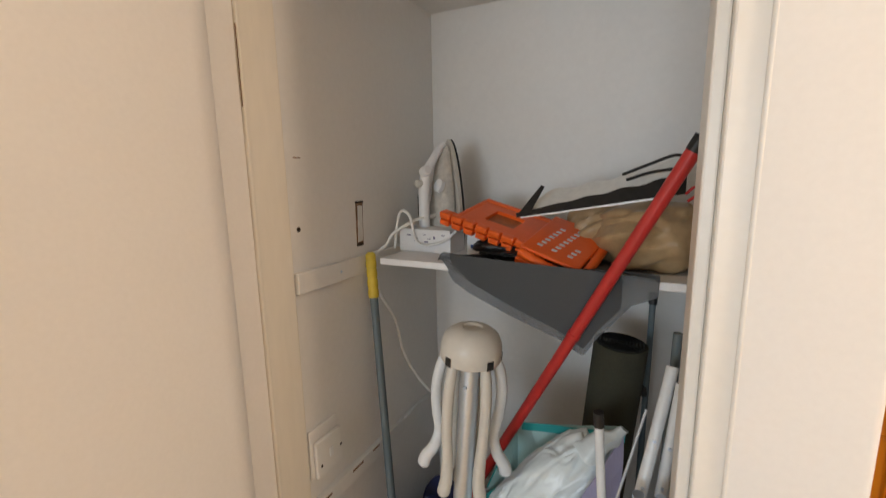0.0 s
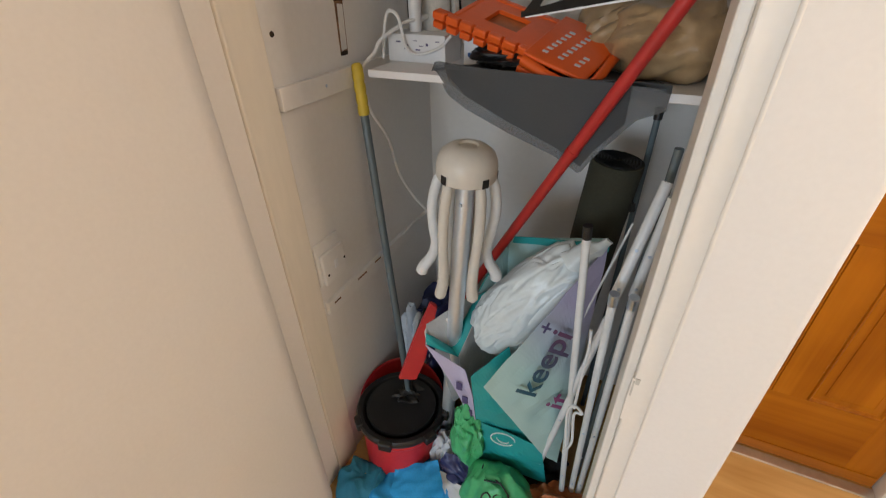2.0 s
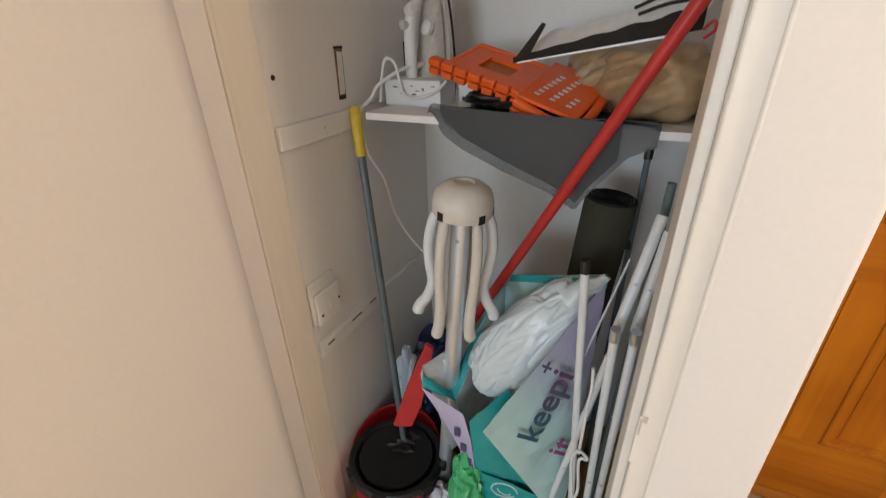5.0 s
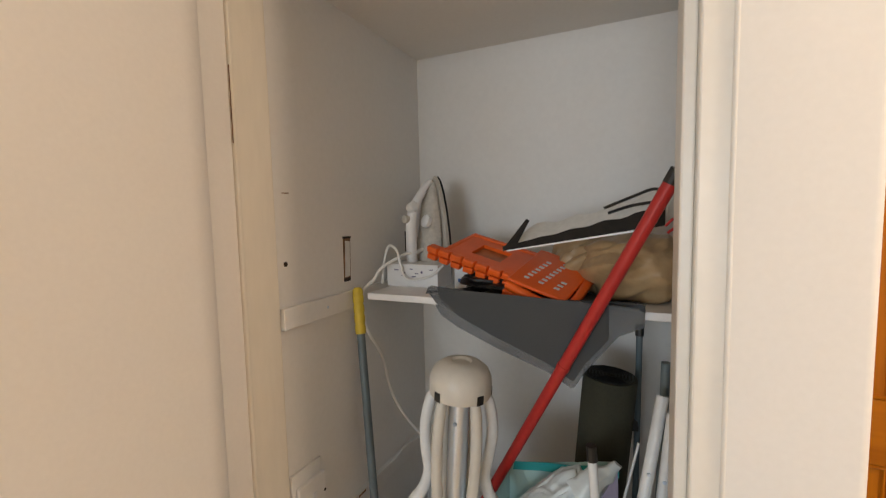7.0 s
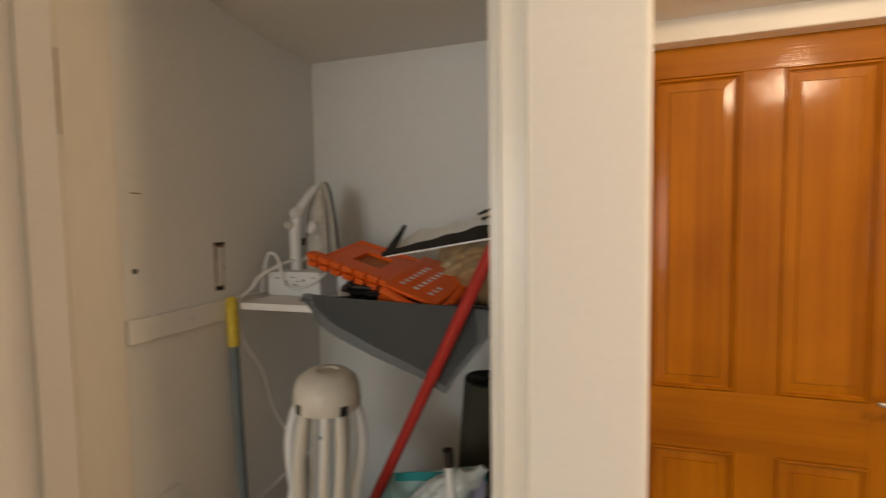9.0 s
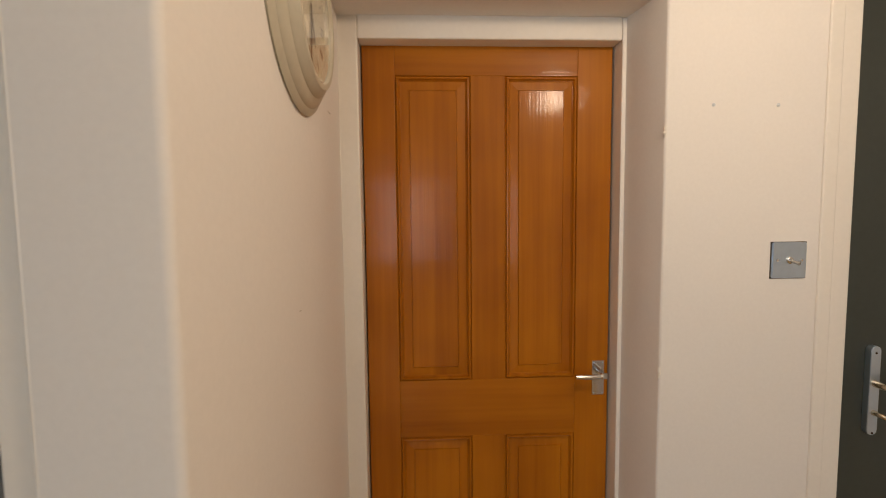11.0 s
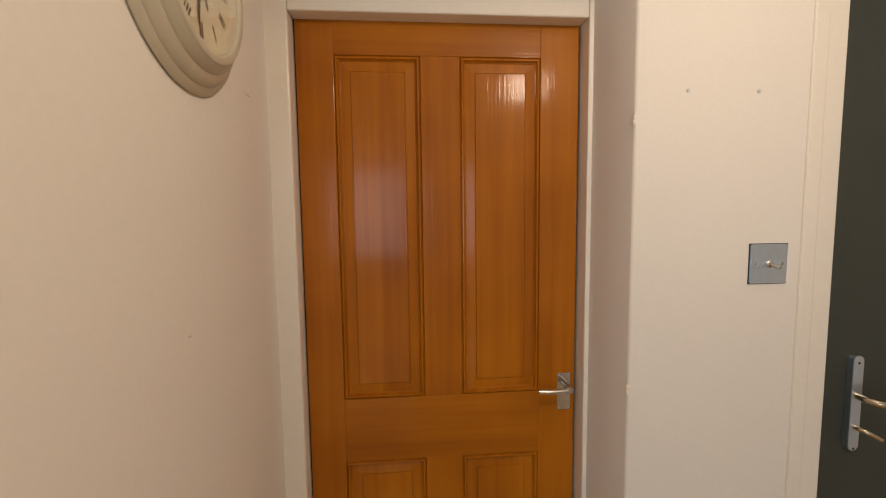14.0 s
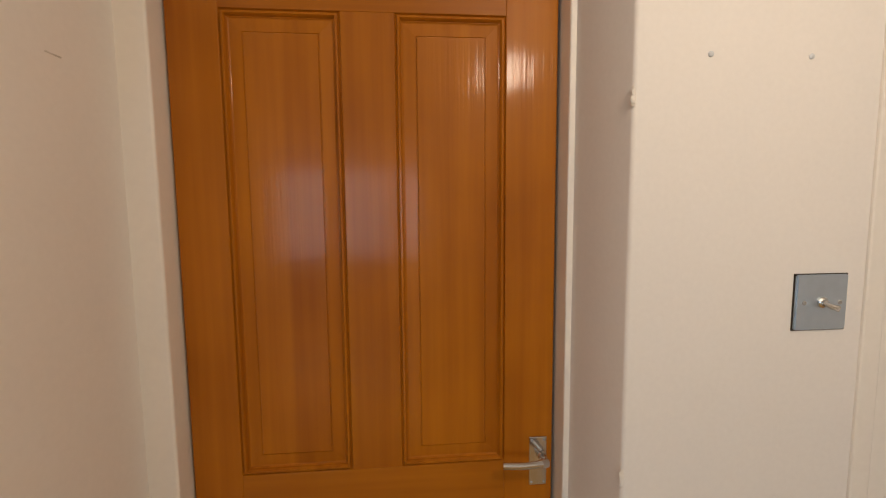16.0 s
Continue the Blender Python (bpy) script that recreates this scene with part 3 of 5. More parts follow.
def ceiling_lamp(where):
    c = thing("ceiling_lamp", (where[0], where[1], TOP), "plain pendant lamp on the hall ceiling", "lamp")
    part("rose", lathe([(0.05, 0.0), (0.05, -0.010), (0.02, -0.016)], 24), M_WHITE, c)
    part("flex", sweep([(0, 0, -0.014), (0, 0, where[2] - TOP + 0.13)], 0.003, 8), M_WHITE, c)
    part("lamp_holder", lathe([(0.014, where[2] - TOP + 0.10), (0.018, where[2] - TOP + 0.11), (0.012, where[2] - TOP + 0.14)], 16), M_WHITE, c)


ceiling_lamp(LAMP)

# ---- inside the cupboard ----
SHELF = 1.333


def cupboard_fittings():
    shelf = thing("shelf", (0.2, 1.85, SHELF), "white board shelf across the cupboard", "shelf")
    part("board", box(-0.405, 0.399, -0.238, 0.241, -0.018, 0.0, 0.0015), M_WHITE, shelf)
    b = thing("batten", (XL, 1.72, 1.30), "painted shelf batten on the cupboard wall", "batten")
    part("strip", box(0.0, 0.016, -0.352, 0.37, -0.018, 0.034, 0.002), M_CUP, b)
    part("screw", lathe([(0.004, 0), (0.003, 0.0012)], 10, Matrix.Translation((0.016, -0.20, 0.008)) @ Matrix.Rotation(radians(90), 4, "Y")), M_STEEL, b)
    b = thing("batten", (XL, 1.72, 0.70), "lower painted batten with chipped edges", "batten")
    part("strip", box(0.0, 0.015, -0.345, 0.37, -0.025, 0.022, 0.002), M_CUP, b)
    for y, z, w in ((1.40, 0.704, 0.03), (1.52, 0.708, 0.05), (1.62, 0.712, 0.035)):
        part("chip", box(0.0145, 0.0158, y - 1.72, y - 1.72 + w, z - 0.70, z - 0.70 + 0.006), M_BROWN, b)
    s = thing("blanking_plate", (XL, 1.425, 0.845), "painted-over socket box and blanking plate", "socket")
    part("box", box(0.0, 0.008, -0.055, 0.050, -0.062, 0.075, 0.003), M_CUP, s)
    part("plate", box(0.008, 0.020, -0.045, 0.052, -0.062, 0.040, 0.004), M_CUP, s)
    part("rocker", box(0.020, 0.023, 0.000, 0.014, -0.022, 0.004, 0.001), M_WHITE, s)
    for y, z in ((-0.030, -0.030), (0.046, -0.012)):
        part("screw_hole", lathe([(0.0042, 0), (0.004, 0.0008)], 10, Matrix.Translation((0.020, y, z)) @ Matrix.Rotation(radians(90), 4, "Y")), M_HOLE, s)
    h = thing("wall_gouge", (XL, 1.628, 1.425), "narrow cut-out slot of bare brown plaster", "hole")
    part("bed", prism([(-0.016, -0.058), (0.012, -0.062), (0.016, 0.058), (-0.014, 0.062)], 0.0025, Matrix(((0, 0, 1, 0), (1, 0, 0, 0), (0, 1, 0, 0), (0, 0, 0, 1)))), M_BROWN, h)
    part("filler", prism([(-0.013, -0.052), (0.008, -0.050), (0.012, 0.050), (-0.008, 0.052)], 0.004, Matrix(((0, 0, 1, 0), (1, 0, 0, 0), (0, 1, 0, 0), (0, 0, 0, 1)))), M_PACK, h)
    # Near-black strip paints the shadow under the slot's upper edge.
    part("painted_top_shadow", box(0, 0.0035, -0.016, 0.018, 0.058, 0.064), M_HOLE, h)
    part("lower_chip", box(0, 0.0035, -0.016, 0.010, -0.064, -0.054), M_HOLE, h)
    h = thing("drill_hole", (XL, 1.395, 1.436), "dark drill hole in the cupboard wall", "hole")
    part("rim", lathe([(0.0062, 0), (0.0058, 0.0012)], 14, Matrix.Rotation(radians(90), 4, "Y")), M_HOLE, h)
    h = thing("wall_scratch", (XL, 1.406, 1.604), "short scratch in the paint", "mark")
    part("line", box(0, 0.001, -0.012, 0.010, -0.0012, 0.0012), M_BROWN, h)
    h = thing("wall_cutout", (XL, 2.0, 1.452), "square cut-out with bare plaster edges", "hole")
    part("cavity", box(0, 0.002, -0.036, 0.046, -0.036, 0.036), M_HOLE, h)
    part("ledge", box(0, 0.012, -0.030, 0.046, -0.036, 0.012, 0.002), M_CARD, h)
    k = thing("latch_keep", (0.5415, 1.188, 0.95), "chipped cut-out for a latch in the white frame", "latch")
    part("recess", box(-0.007, 0.004, -0.0012, 0.004, -0.05, 0.05), M_TRIM, k)
    part("chip", box(-0.0055, -0.0025, -0.002, 0.004, 0.012, 0.046), M_CARD, k)
    part("chip", box(-0.002, 0.004, -0.002, 0.004, 0.040, 0.052), M_CARD, k)


cupboard_fittings()


def mop_and_bucket():
    b = thing("mop_bucket", (-0.117, 1.474, 0.0), "red oval plastic mop bucket with a black wringer", "bucket")
    front = Vector((0.51, -0.86, 0))
    side = Vector((0.86, 0.51, 0))

    def oval(profile, long, wide, at, segs=48):
        """A lathed profile drawn out to an oval whose length runs into the cupboard."""
        bm = lathe(profile, segs)
        for v in bm.verts:
            v.co = Vector(at) + front * (v.co.x * long) + side * (v.co.y * wide) + Vector((0, 0, v.co.z))
        return bm

    pail = oval([(0.80, 0.0), (0.85, 0.008), (0.965, 0.236), (0.99, 0.240), (1.0, 0.246), (1.0, 0.256), (0.985, 0.260), (0.955, 0.256), (0.94, 0.240), (0.83, 0.014)], 0.194, 0.152, (0, 0, 0))
    for v in pail.verts:
        v.co += (front * 0.030 + Vector((-0.012, -0.010, 0))) * (1 - v.co.z / 0.26)
    part("pail", pail, M_RED, b, "red plastic pail", True)
    at = front * 0.042
    part("wringer", oval([(0.99, 0.246), (1.04, 0.256), (1.04, 0.272), (1.0, 0.279), (0.90, 0.277), (0.84, 0.262), (0.74, 0.224), (0.60, 0.170), (0.58, 0.165), (0.55, 0.165), (0.57, 0.172), (0.71, 0.222), (0.82, 0.250), (0.88, 0.246)], 0.146, 0.150, at), M_BLACK, b, "black plastic wringer ring", True)
    part("inner_ring", oval([(0.76, 0.258), (0.80, 0.256), (0.82, 0.268), (0.80, 0.276), (0.76, 0.274)], 0.146, 0.150, at - front * 0.004), M_BLACK, b, "", True)
    for k in range(20):
        a = 2 * math.pi * k / 20
        d = front * (0.146 * math.cos(a)) + side * (0.150 * math.sin(a))
        part("wringer_rib", sweep([at + d * 0.60 + Vector((0, 0, 0.174)), at + d * 0.78 + Vector((0, 0, 0.246))], 0.0035, 6), M_BLACK, b)
    part("cone_floor", oval([(0.60, 0.160), (0.60, 0.168)], 0.146, 0.150, at), M_BLACK, b)
    for ang, r in ((-70, 1.02), (75, 1.04), (-20, 1.04), (35, 1.06)):
        a = radians(ang)
        c = at + front * (0.146 * r * math.cos(a)) + side * (0.150 * r * math.sin(a))
        lug = box(-0.022, 0.022, -0.010, 0.012, 0.250, 0.284, 0.005)
        bmesh.ops.transform(lug, matrix=Matrix.Translation(c) @ Matrix.Rotation(math.atan2(front.y, front.x) + a - math.pi / 2, 4, "Z"), verts=lug.verts)
        part("wringer_lug", lug, M_BLACK, b)
    m = thing("mop", (-0.09, 1.49, 0.21), "mop with blue-grey handle and yellow grip", "mop")
    o = Vector((-0.09, 1.49, 0.21))
    foot, grip, top = Vector((-0.09, 1.49, 0.21)) - o, Vector((-0.238, 1.619, 1.225)) - o, Vector((-0.252, 1.632, 1.325)) - o
    part("handle", sweep([foot, grip], 0.0115, 16), M_GREYTUBE, m, "blue-grey metal tube", True)
    d = (top - grip).normalized()
    pts = [grip - d * 0.012 + d * 0.112 * k / 16 for k in range(17)]
    part("grip", sweep(pts, [0.0155 if k % 4 else 0.0135 for k in range(17)], 16), M_YELLOW, m, "ribbed yellow plastic grip", True)
    part("knob", sweep([top - d * 0.012, top, top + d * 0.012, top + d * 0.018], [0.0125, 0.0150, 0.0140, 0.008], 14), M_YELLOW, m, "rounded yellow end knob", True)
    part("mop_head", crumpled((0, 0, 0.03), (0.06, 0.06, 0.04), 4, 0.5, 0, -1, 4), M_BLACK, m, "dark damp mop strands")


mop_and_bucket()


def rotary_airer():
    """A folded rotary airer: domed head, drooping arms, pole."""
    foot, top = Vector((0.036, 1.505, 0.0)), Vector((0.130, 1.478, 1.229))
    d = (top - foot).normalized()
    a = thing("rotary_airer", foot, "folded rotary clothes airer with grey plastic head", "clothes airer")
    turn = Vector((0, 0, 1)).rotation_difference(d).to_matrix().to_4x4()
    h = (top - foot).length

    def own(name, bm, mat, label="", smooth=True):
        bmesh.ops.transform(bm, matrix=turn, verts=bm.verts)
        return part(name, bm, mat, a, label, smooth)

    own("pole", sweep([(0, 0, 0), (0, 0, h - 0.07)], 0.0225, 24), M_ALU, "bare aluminium pole")
    head = [(0.060, h - 0.074), (0.0665, h - 0.076), (0.0680, h - 0.072), (0.0685, h - 0.046), (0.0665, h - 0.034), (0.060, h - 0.018), (0.044, h - 0.006), (0.029, h - 0.001), (0.022, h - 0.001), (0.019, h - 0.006), (0.0, h - 0.007)]
    own("head", lathe(head[:-1] + [(0.001, h - 0.007)], 48), M_OFFWHITE, "domed grey-white plastic head")
    for k, (deg, kind) in enumerate(((194, 1), (247, 0), (330, 0), (26, 1), (82, 0), (142, 0))):
        ang = radians(deg)
        c, s = math.cos(ang), math.sin(ang)
        if kind:
            prof = [(0.050, h - 0.066), (0.066, h - 0.10), (0.076, h - 0.16), (0.072, h - 0.22), (0.064, h - 0.27), (0.074, h - 0.315), (0.094, h - 0.350), (0.100, h - 0.372)]
            rad = 0.0130
        else:
            prof = [(0.050, h - 0.066), (0.058, h - 0.11), (0.063, h - 0.17), (0.062, h - 0.24), (0.057, h - 0.30), (0.056, h - 0.36), (0.064, h - 0.400)]
            rad = 0.0125
        line = curve_pts([(r * c, r * s, z) for r, z in prof], 6)
        line.append(line[-1] + (line[-1] - line[-2]).normalized() * 0.006)
        n = len(line)
        rr = [rad * (0.8 + 0.2 * min(1, i / 6)) * (1 + 0.28 * max(0.0, (i - 0.55 * n) / (0.45 * n))) for i in range(n)]
        rr[-2], rr[-1] = rr[-3] * 0.92, rr[-3] * 0.55
        own("arm", sweep(line, rr, 14), M_TUBE if kind else M_OFFWHITE, "curved white plastic arm end")
        own("slot", box(0.0655, 0.0693, -0.0085, 0.0085, h - 0.0765, h - 0.056, 0.001), M_BLACK, "", False).data.transform(turn @ Matrix.Rotation(ang, 4, "Z") @ turn.inverted())
        own("slot_frame", box(0.0660, 0.0688, 0.0085, 0.0110, h - 0.0765, h - 0.054, 0.001), M_OFFWHITE, "", False).data.transform(turn @ Matrix.Rotation(ang, 4, "Z") @ turn.inverted())
    own("rivet", lathe([(0.005, 0), (0.004, 0.003)], 10, Matrix.Translation((0.0, -0.0225, h - 0.14)) @ Matrix.Rotation(radians(90), 4, "X")), M_STEEL)


rotary_airer()


def red_pole():
    low, mid = Vector((0.141, 1.66, 0.834)), Vector((0.411, 1.553, 1.362))
    d = (mid - low).normalized()
    foot = low - d * ((low.z - 0.012) / d.z)
    top = mid + d * 0.262
    p = thing("broom", foot, "red broom handle leaning across the shelf", "broom")
    part("handle", sweep([Vector((0, 0, 0)), top - foot], 0.0135, 18), M_REDPOLE, p, "red plastic-coated tube", True)
    part("cap", sweep([top - foot, top - foot + d * 0.028], 0.0142, 16), M_BLACK, p, "black end cap")
    k = mid - d * 0.19 - foot
    part("collar", sweep([k, k + d * 0.012], 0.0150, 16), M_REDPOLE, p, smooth=True)


red_pole()


def mesh_board_cover():
    """A stiff mesh cover lying on the shelf, its rounded end hanging over the edge."""
    c = thing("ironing_board_cover", (0.24, 1.60, SHELF), "grey see-through mesh cover hanging over the shelf edge", "cover")

    def drop(s):
        return float(np.interp(s, (0, 0.02, 0.06, 0.15, 0.36, 0.59, 0.71, 0.76, 0.90, 1.0), (0.0, 0.026, 0.048, 0.075, 0.119, 0.160, 0.194, 0.150, 0.060, 0.036)))

    def hang(u, v):
        top = 0.041 - 0.030 * u**0.5
        low = -drop(u)
        if u < 0.05:
            k = math.sqrt(max(0.0, 1 - (1 - u / 0.05) ** 2))
            top, low = 0.012 + (top - 0.012) * k, 0.012 + (low - 0.012) * k
        return Vector((-0.252 + 0.504 * u, -0.010 + 0.030 * v, top + (low - top) * v))

    def inner(u, v):
        s = 0.06 + 0.80 * u
        return Vector((-0.248 + 0.50 * s, -0.014 + 0.024 * v, 0.030 - 0.014 * u - v * max(0.01, drop(s) - 0.004)))

    part("hanging_end", grid_sheet(hang, 60, 8, 0.001), M_MESH2, c, "paler grey mesh border, curved lower edge", True)
    part("dark_layer", grid_sheet(inner, 48, 8, 0.001), M_MESH, c, "dark grey doubled mesh", True)

    def top(u, v):
        x = -0.248 + 0.50 * u
        back = 0.22 * math.sin(math.pi * min(1, 0.10 + 0.9 * u)) ** 0.5
        return Vector((x, -0.012 + v * back, 0.018 - 0.010 * min(1, v * 4) + 0.004 * math.sin(9 * u + 4 * v)))

    part("lying_part", grid_sheet(top, 30, 8, 0.0012), M_MESH, c, "dark grey mesh lying flat", True)


mesh_board_cover()


def iron():
    """A steam iron standing on its heel, tip up."""
    a = thing("steam_iron", (-0.136, 1.845, SHELF), "white steam iron standing on its heel", "iron")
    turn = Matrix.Rotation(radians(64), 4, "Z")

    def own(name, bm, mat, label="", smooth=False):
        bmesh.ops.transform(bm, matrix=turn, verts=bm.verts)
        return part(name, bm, mat, a, label, smooth)

    def half(z):
        """Half width of the pointed plate at a height."""
        k = min(1.0, max(0.0, z / 0.334))
        return 0.062 * max(0.0, 1 - k ** 2.1) ** 0.72 * (0.86 + 0.14 * min(1.0, k * 4))

    def loft(levels):
        """Rounded sections (z, x of the sole side, x of the top side, half width)."""
        bm = bmesh.new()
        rings = []
        for z, x0, x1, w in levels:
            ring = []
            for q in range(20):
                t = 2 * math.pi * q / 20
                cx, cy = math.cos(t), math.sin(t)
                ex = math.copysign(abs(cx) ** 0.6, cx)
                ey = math.copysign(abs(cy) ** 0.75, cy)
                ring.append(bm.verts.new(((x0 + x1) / 2 + (x0 - x1) / 2 * ex, w * ey * (0.86 + 0.14 * ex), z)))
            rings.append(ring)
        for r0, r1 in zip(rings, rings[1:]):
            for q in range(20):
                bm.faces.new((r0[q], r0[(q + 1) % 20], r1[(q + 1) % 20], r1[q]))
        bm.faces.new(rings[0][::-1])
        bm.faces.new(rings[-1])
        return bm

    def boat(grow, n=22):
        rows = [(half(0.332 * k / n) + grow if k < n else 0.001, 0.332 * k / n + 0.002) for k in range(n + 1)]
        return rows + [(-w, z) for w, z in rows[-2::-1]]

    flip = Matrix(((0, 0, 1, 0), (1, 0, 0, 0), (0, 1, 0, 0), (0, 0, 0, 1)))
    own("soleplate", prism(boat(0.0015), 0.005, Matrix.Translation((0.050, 0, 0)) @ flip), M_BLACK, "dark thin soleplate edge")
    own("skirt", prism(boat(0.0), 0.012, Matrix.Translation((0.036, 0, 0)) @ flip), M_OFFWHITE, "pale plastic skirt")
    body = [(0.006, 0.036, -0.030, 0.054), (0.03, 0.036, -0.034, 0.057), (0.09, 0.036, -0.024, 0.055), (0.15, 0.036, -0.014, 0.051), (0.20, 0.036, -0.010, 0.045), (0.25, 0.036, -0.004, 0.035), (0.29, 0.036, 0.008, 0.022), (0.315, 0.037, 0.022, 0.010)]
    own("body", loft(body), M_CARD, "pale grey plastic body", True)
    grip = curve_pts([(0.022, 0, 0.318), (0.006, 0, 0.305), (-0.018, 0, 0.275), (-0.044, 0, 0.235), (-0.056, 0, 0.19), (-0.058, 0, 0.12), (-0.056, 0, 0.06), (-0.040, 0, 0.010)], 6)
    own("handle", sweep(grip, [0.009 + 0.008 * min(1, i / 22) for i in range(len(grip))], 14), M_WHITE, "white curved handle", True)
    own("heel", box(-0.062, 0.034, -0.045, 0.045, 0.0, 0.016, 0.006), M_OFFWHITE)
    own("dial", lathe([(0.020, 0), (0.020, 0.012), (0.016, 0.015)], 20, Matrix.Translation((-0.008, -0.020, 0.190)) @ Matrix.Rotation(radians(-70), 4, "Y")), M_WHITE, "round temperature dial", True)
    own("steam_button", lathe([(0.016, 0), (0.016, 0.022), (0.012, 0.026)], 18, Matrix.Translation((-0.058, 0, 0.232)) @ Matrix.Rotation(radians(70), 4, "X")), M_WHITE, "round steam button", True)
    own("spray_nozzle", lathe([(0.011, 0), (0.012, 0.020), (0.008, 0.024)], 16, Matrix.Translation((-0.062, 0, 0.200)) @ Matrix.Rotation(radians(-90), 4, "Y")), M_OFFWHITE, "", True)
    cord = thing("power_cord", (-0.16, 1.84, 1.42), "white braided power cord of the iron", "cord")
    o = Vector((-0.16, 1.84, 1.42))
    run = [(-0.15, 1.80, 1.43), (-0.17, 1.75, 1.425), (-0.215, 1.70, 1.39), (-0.232, 1.69, 1.36), (-0.255, 1.664, 1.325), (-0.262, 1.675, 1.25), (-0.258, 1.685, 1.20), (-0.240, 1.73, 1.112), (-0.227, 1.75, 1.003), (-0.203, 1.78, 0.917), (-0.174, 1.82, 0.843), (-0.15, 1.87, 0.78)]
    part("flex", sweep(curve_pts([Vector(p) - o for p in run], 8), 0.0050, 8), M_CORD, cord, smooth=True)
    loop = [(-0.222, 1.715, 1.342), (-0.222, 1.728, 1.40), (-0.205, 1.728, 1.452), (-0.175, 1.728, 1.440), (-0.155, 1.724, 1.372), (-0.12, 1.722, 1.356), (-0.06, 1.726, 1.372), (-0.03, 1.74, 1.40)]
    part("flex", sweep(curve_pts([Vector(p) - o for p in loop], 8), 0.0042, 8), M_CORD, cord, smooth=True)
    part("flex_end", sweep([Vector((-0.15, 1.80, 1.43)) - o, Vector((-0.125, 1.85, 1.442)) - o], 0.007, 10), M_OFFWHITE, cord)
    low = thing("loose_cord", (-0.264, 1.80, 0.745), "short white cord lying on the lower batten", "cord")
    part("flex", sweep(curve_pts([(0, 0, -0.018), (0.01, 0.03, -0.006), (0.006, 0.08, -0.002), (0.012, 0.15, -0.012), (0.008, 0.2, -0.004)], 6), 0.0042, 8), M_CORD, low, smooth=True)


iron()


def small_boxes():
    a = thing("white_box", (-0.130, 1.775, SHELF), "white cardboard box with small print", "box")
    part("carton", box(-0.088, 0.088, -0.04, 0.05, 0, 0.068, 0.002), M_WHITE, a).rotation_euler = (0, 0, radians(-3))
    for k, (x, z, w, h) in enumerate(((-0.035, 0.040, 0.012, 0.003), (-0.035, 0.032, 0.012, 0.003), (-0.005, 0.052, 0.010, 0.002), (0.0, 0.030, 0.014, 0.003), (0.012, 0.040, 0.012, 0.002), (0.032, 0.042, 0.006, 0.006), (0.045, 0.030, 0.016, 0.003), (0.06, 0.052, 0.012, 0.002), (-0.06, 0.048, 0.014, 0.003))):
        part("print", box(x, x + w, -0.0412, -0.0404, z, z + h), M_INK, a).rotation_euler = (0, 0, radians(-3))
    b = thing("small_white_box", (0.035, 1.775, SHELF), "small white paper box behind the crate", "box")
    part("carton", box(-0.034, 0.036, -0.03, 0.03, 0, 0.085, 0.002), M_WHITE, b)
    part("print", box(-0.022, -0.004, -0.0312, -0.0304, 0.02, 0.03), M_BLUEINK, b)
    d = thing("dark_bag", (0.17, 1.745, SHELF), "dark crumpled bag under the orange crate", "bag")
    part("film", crumpled((0, 0, 0.03), (0.13, 0.085, 0.035), 11, 0.3, 0, 0.001, 4), M_BLACK, d)


small_boxes()


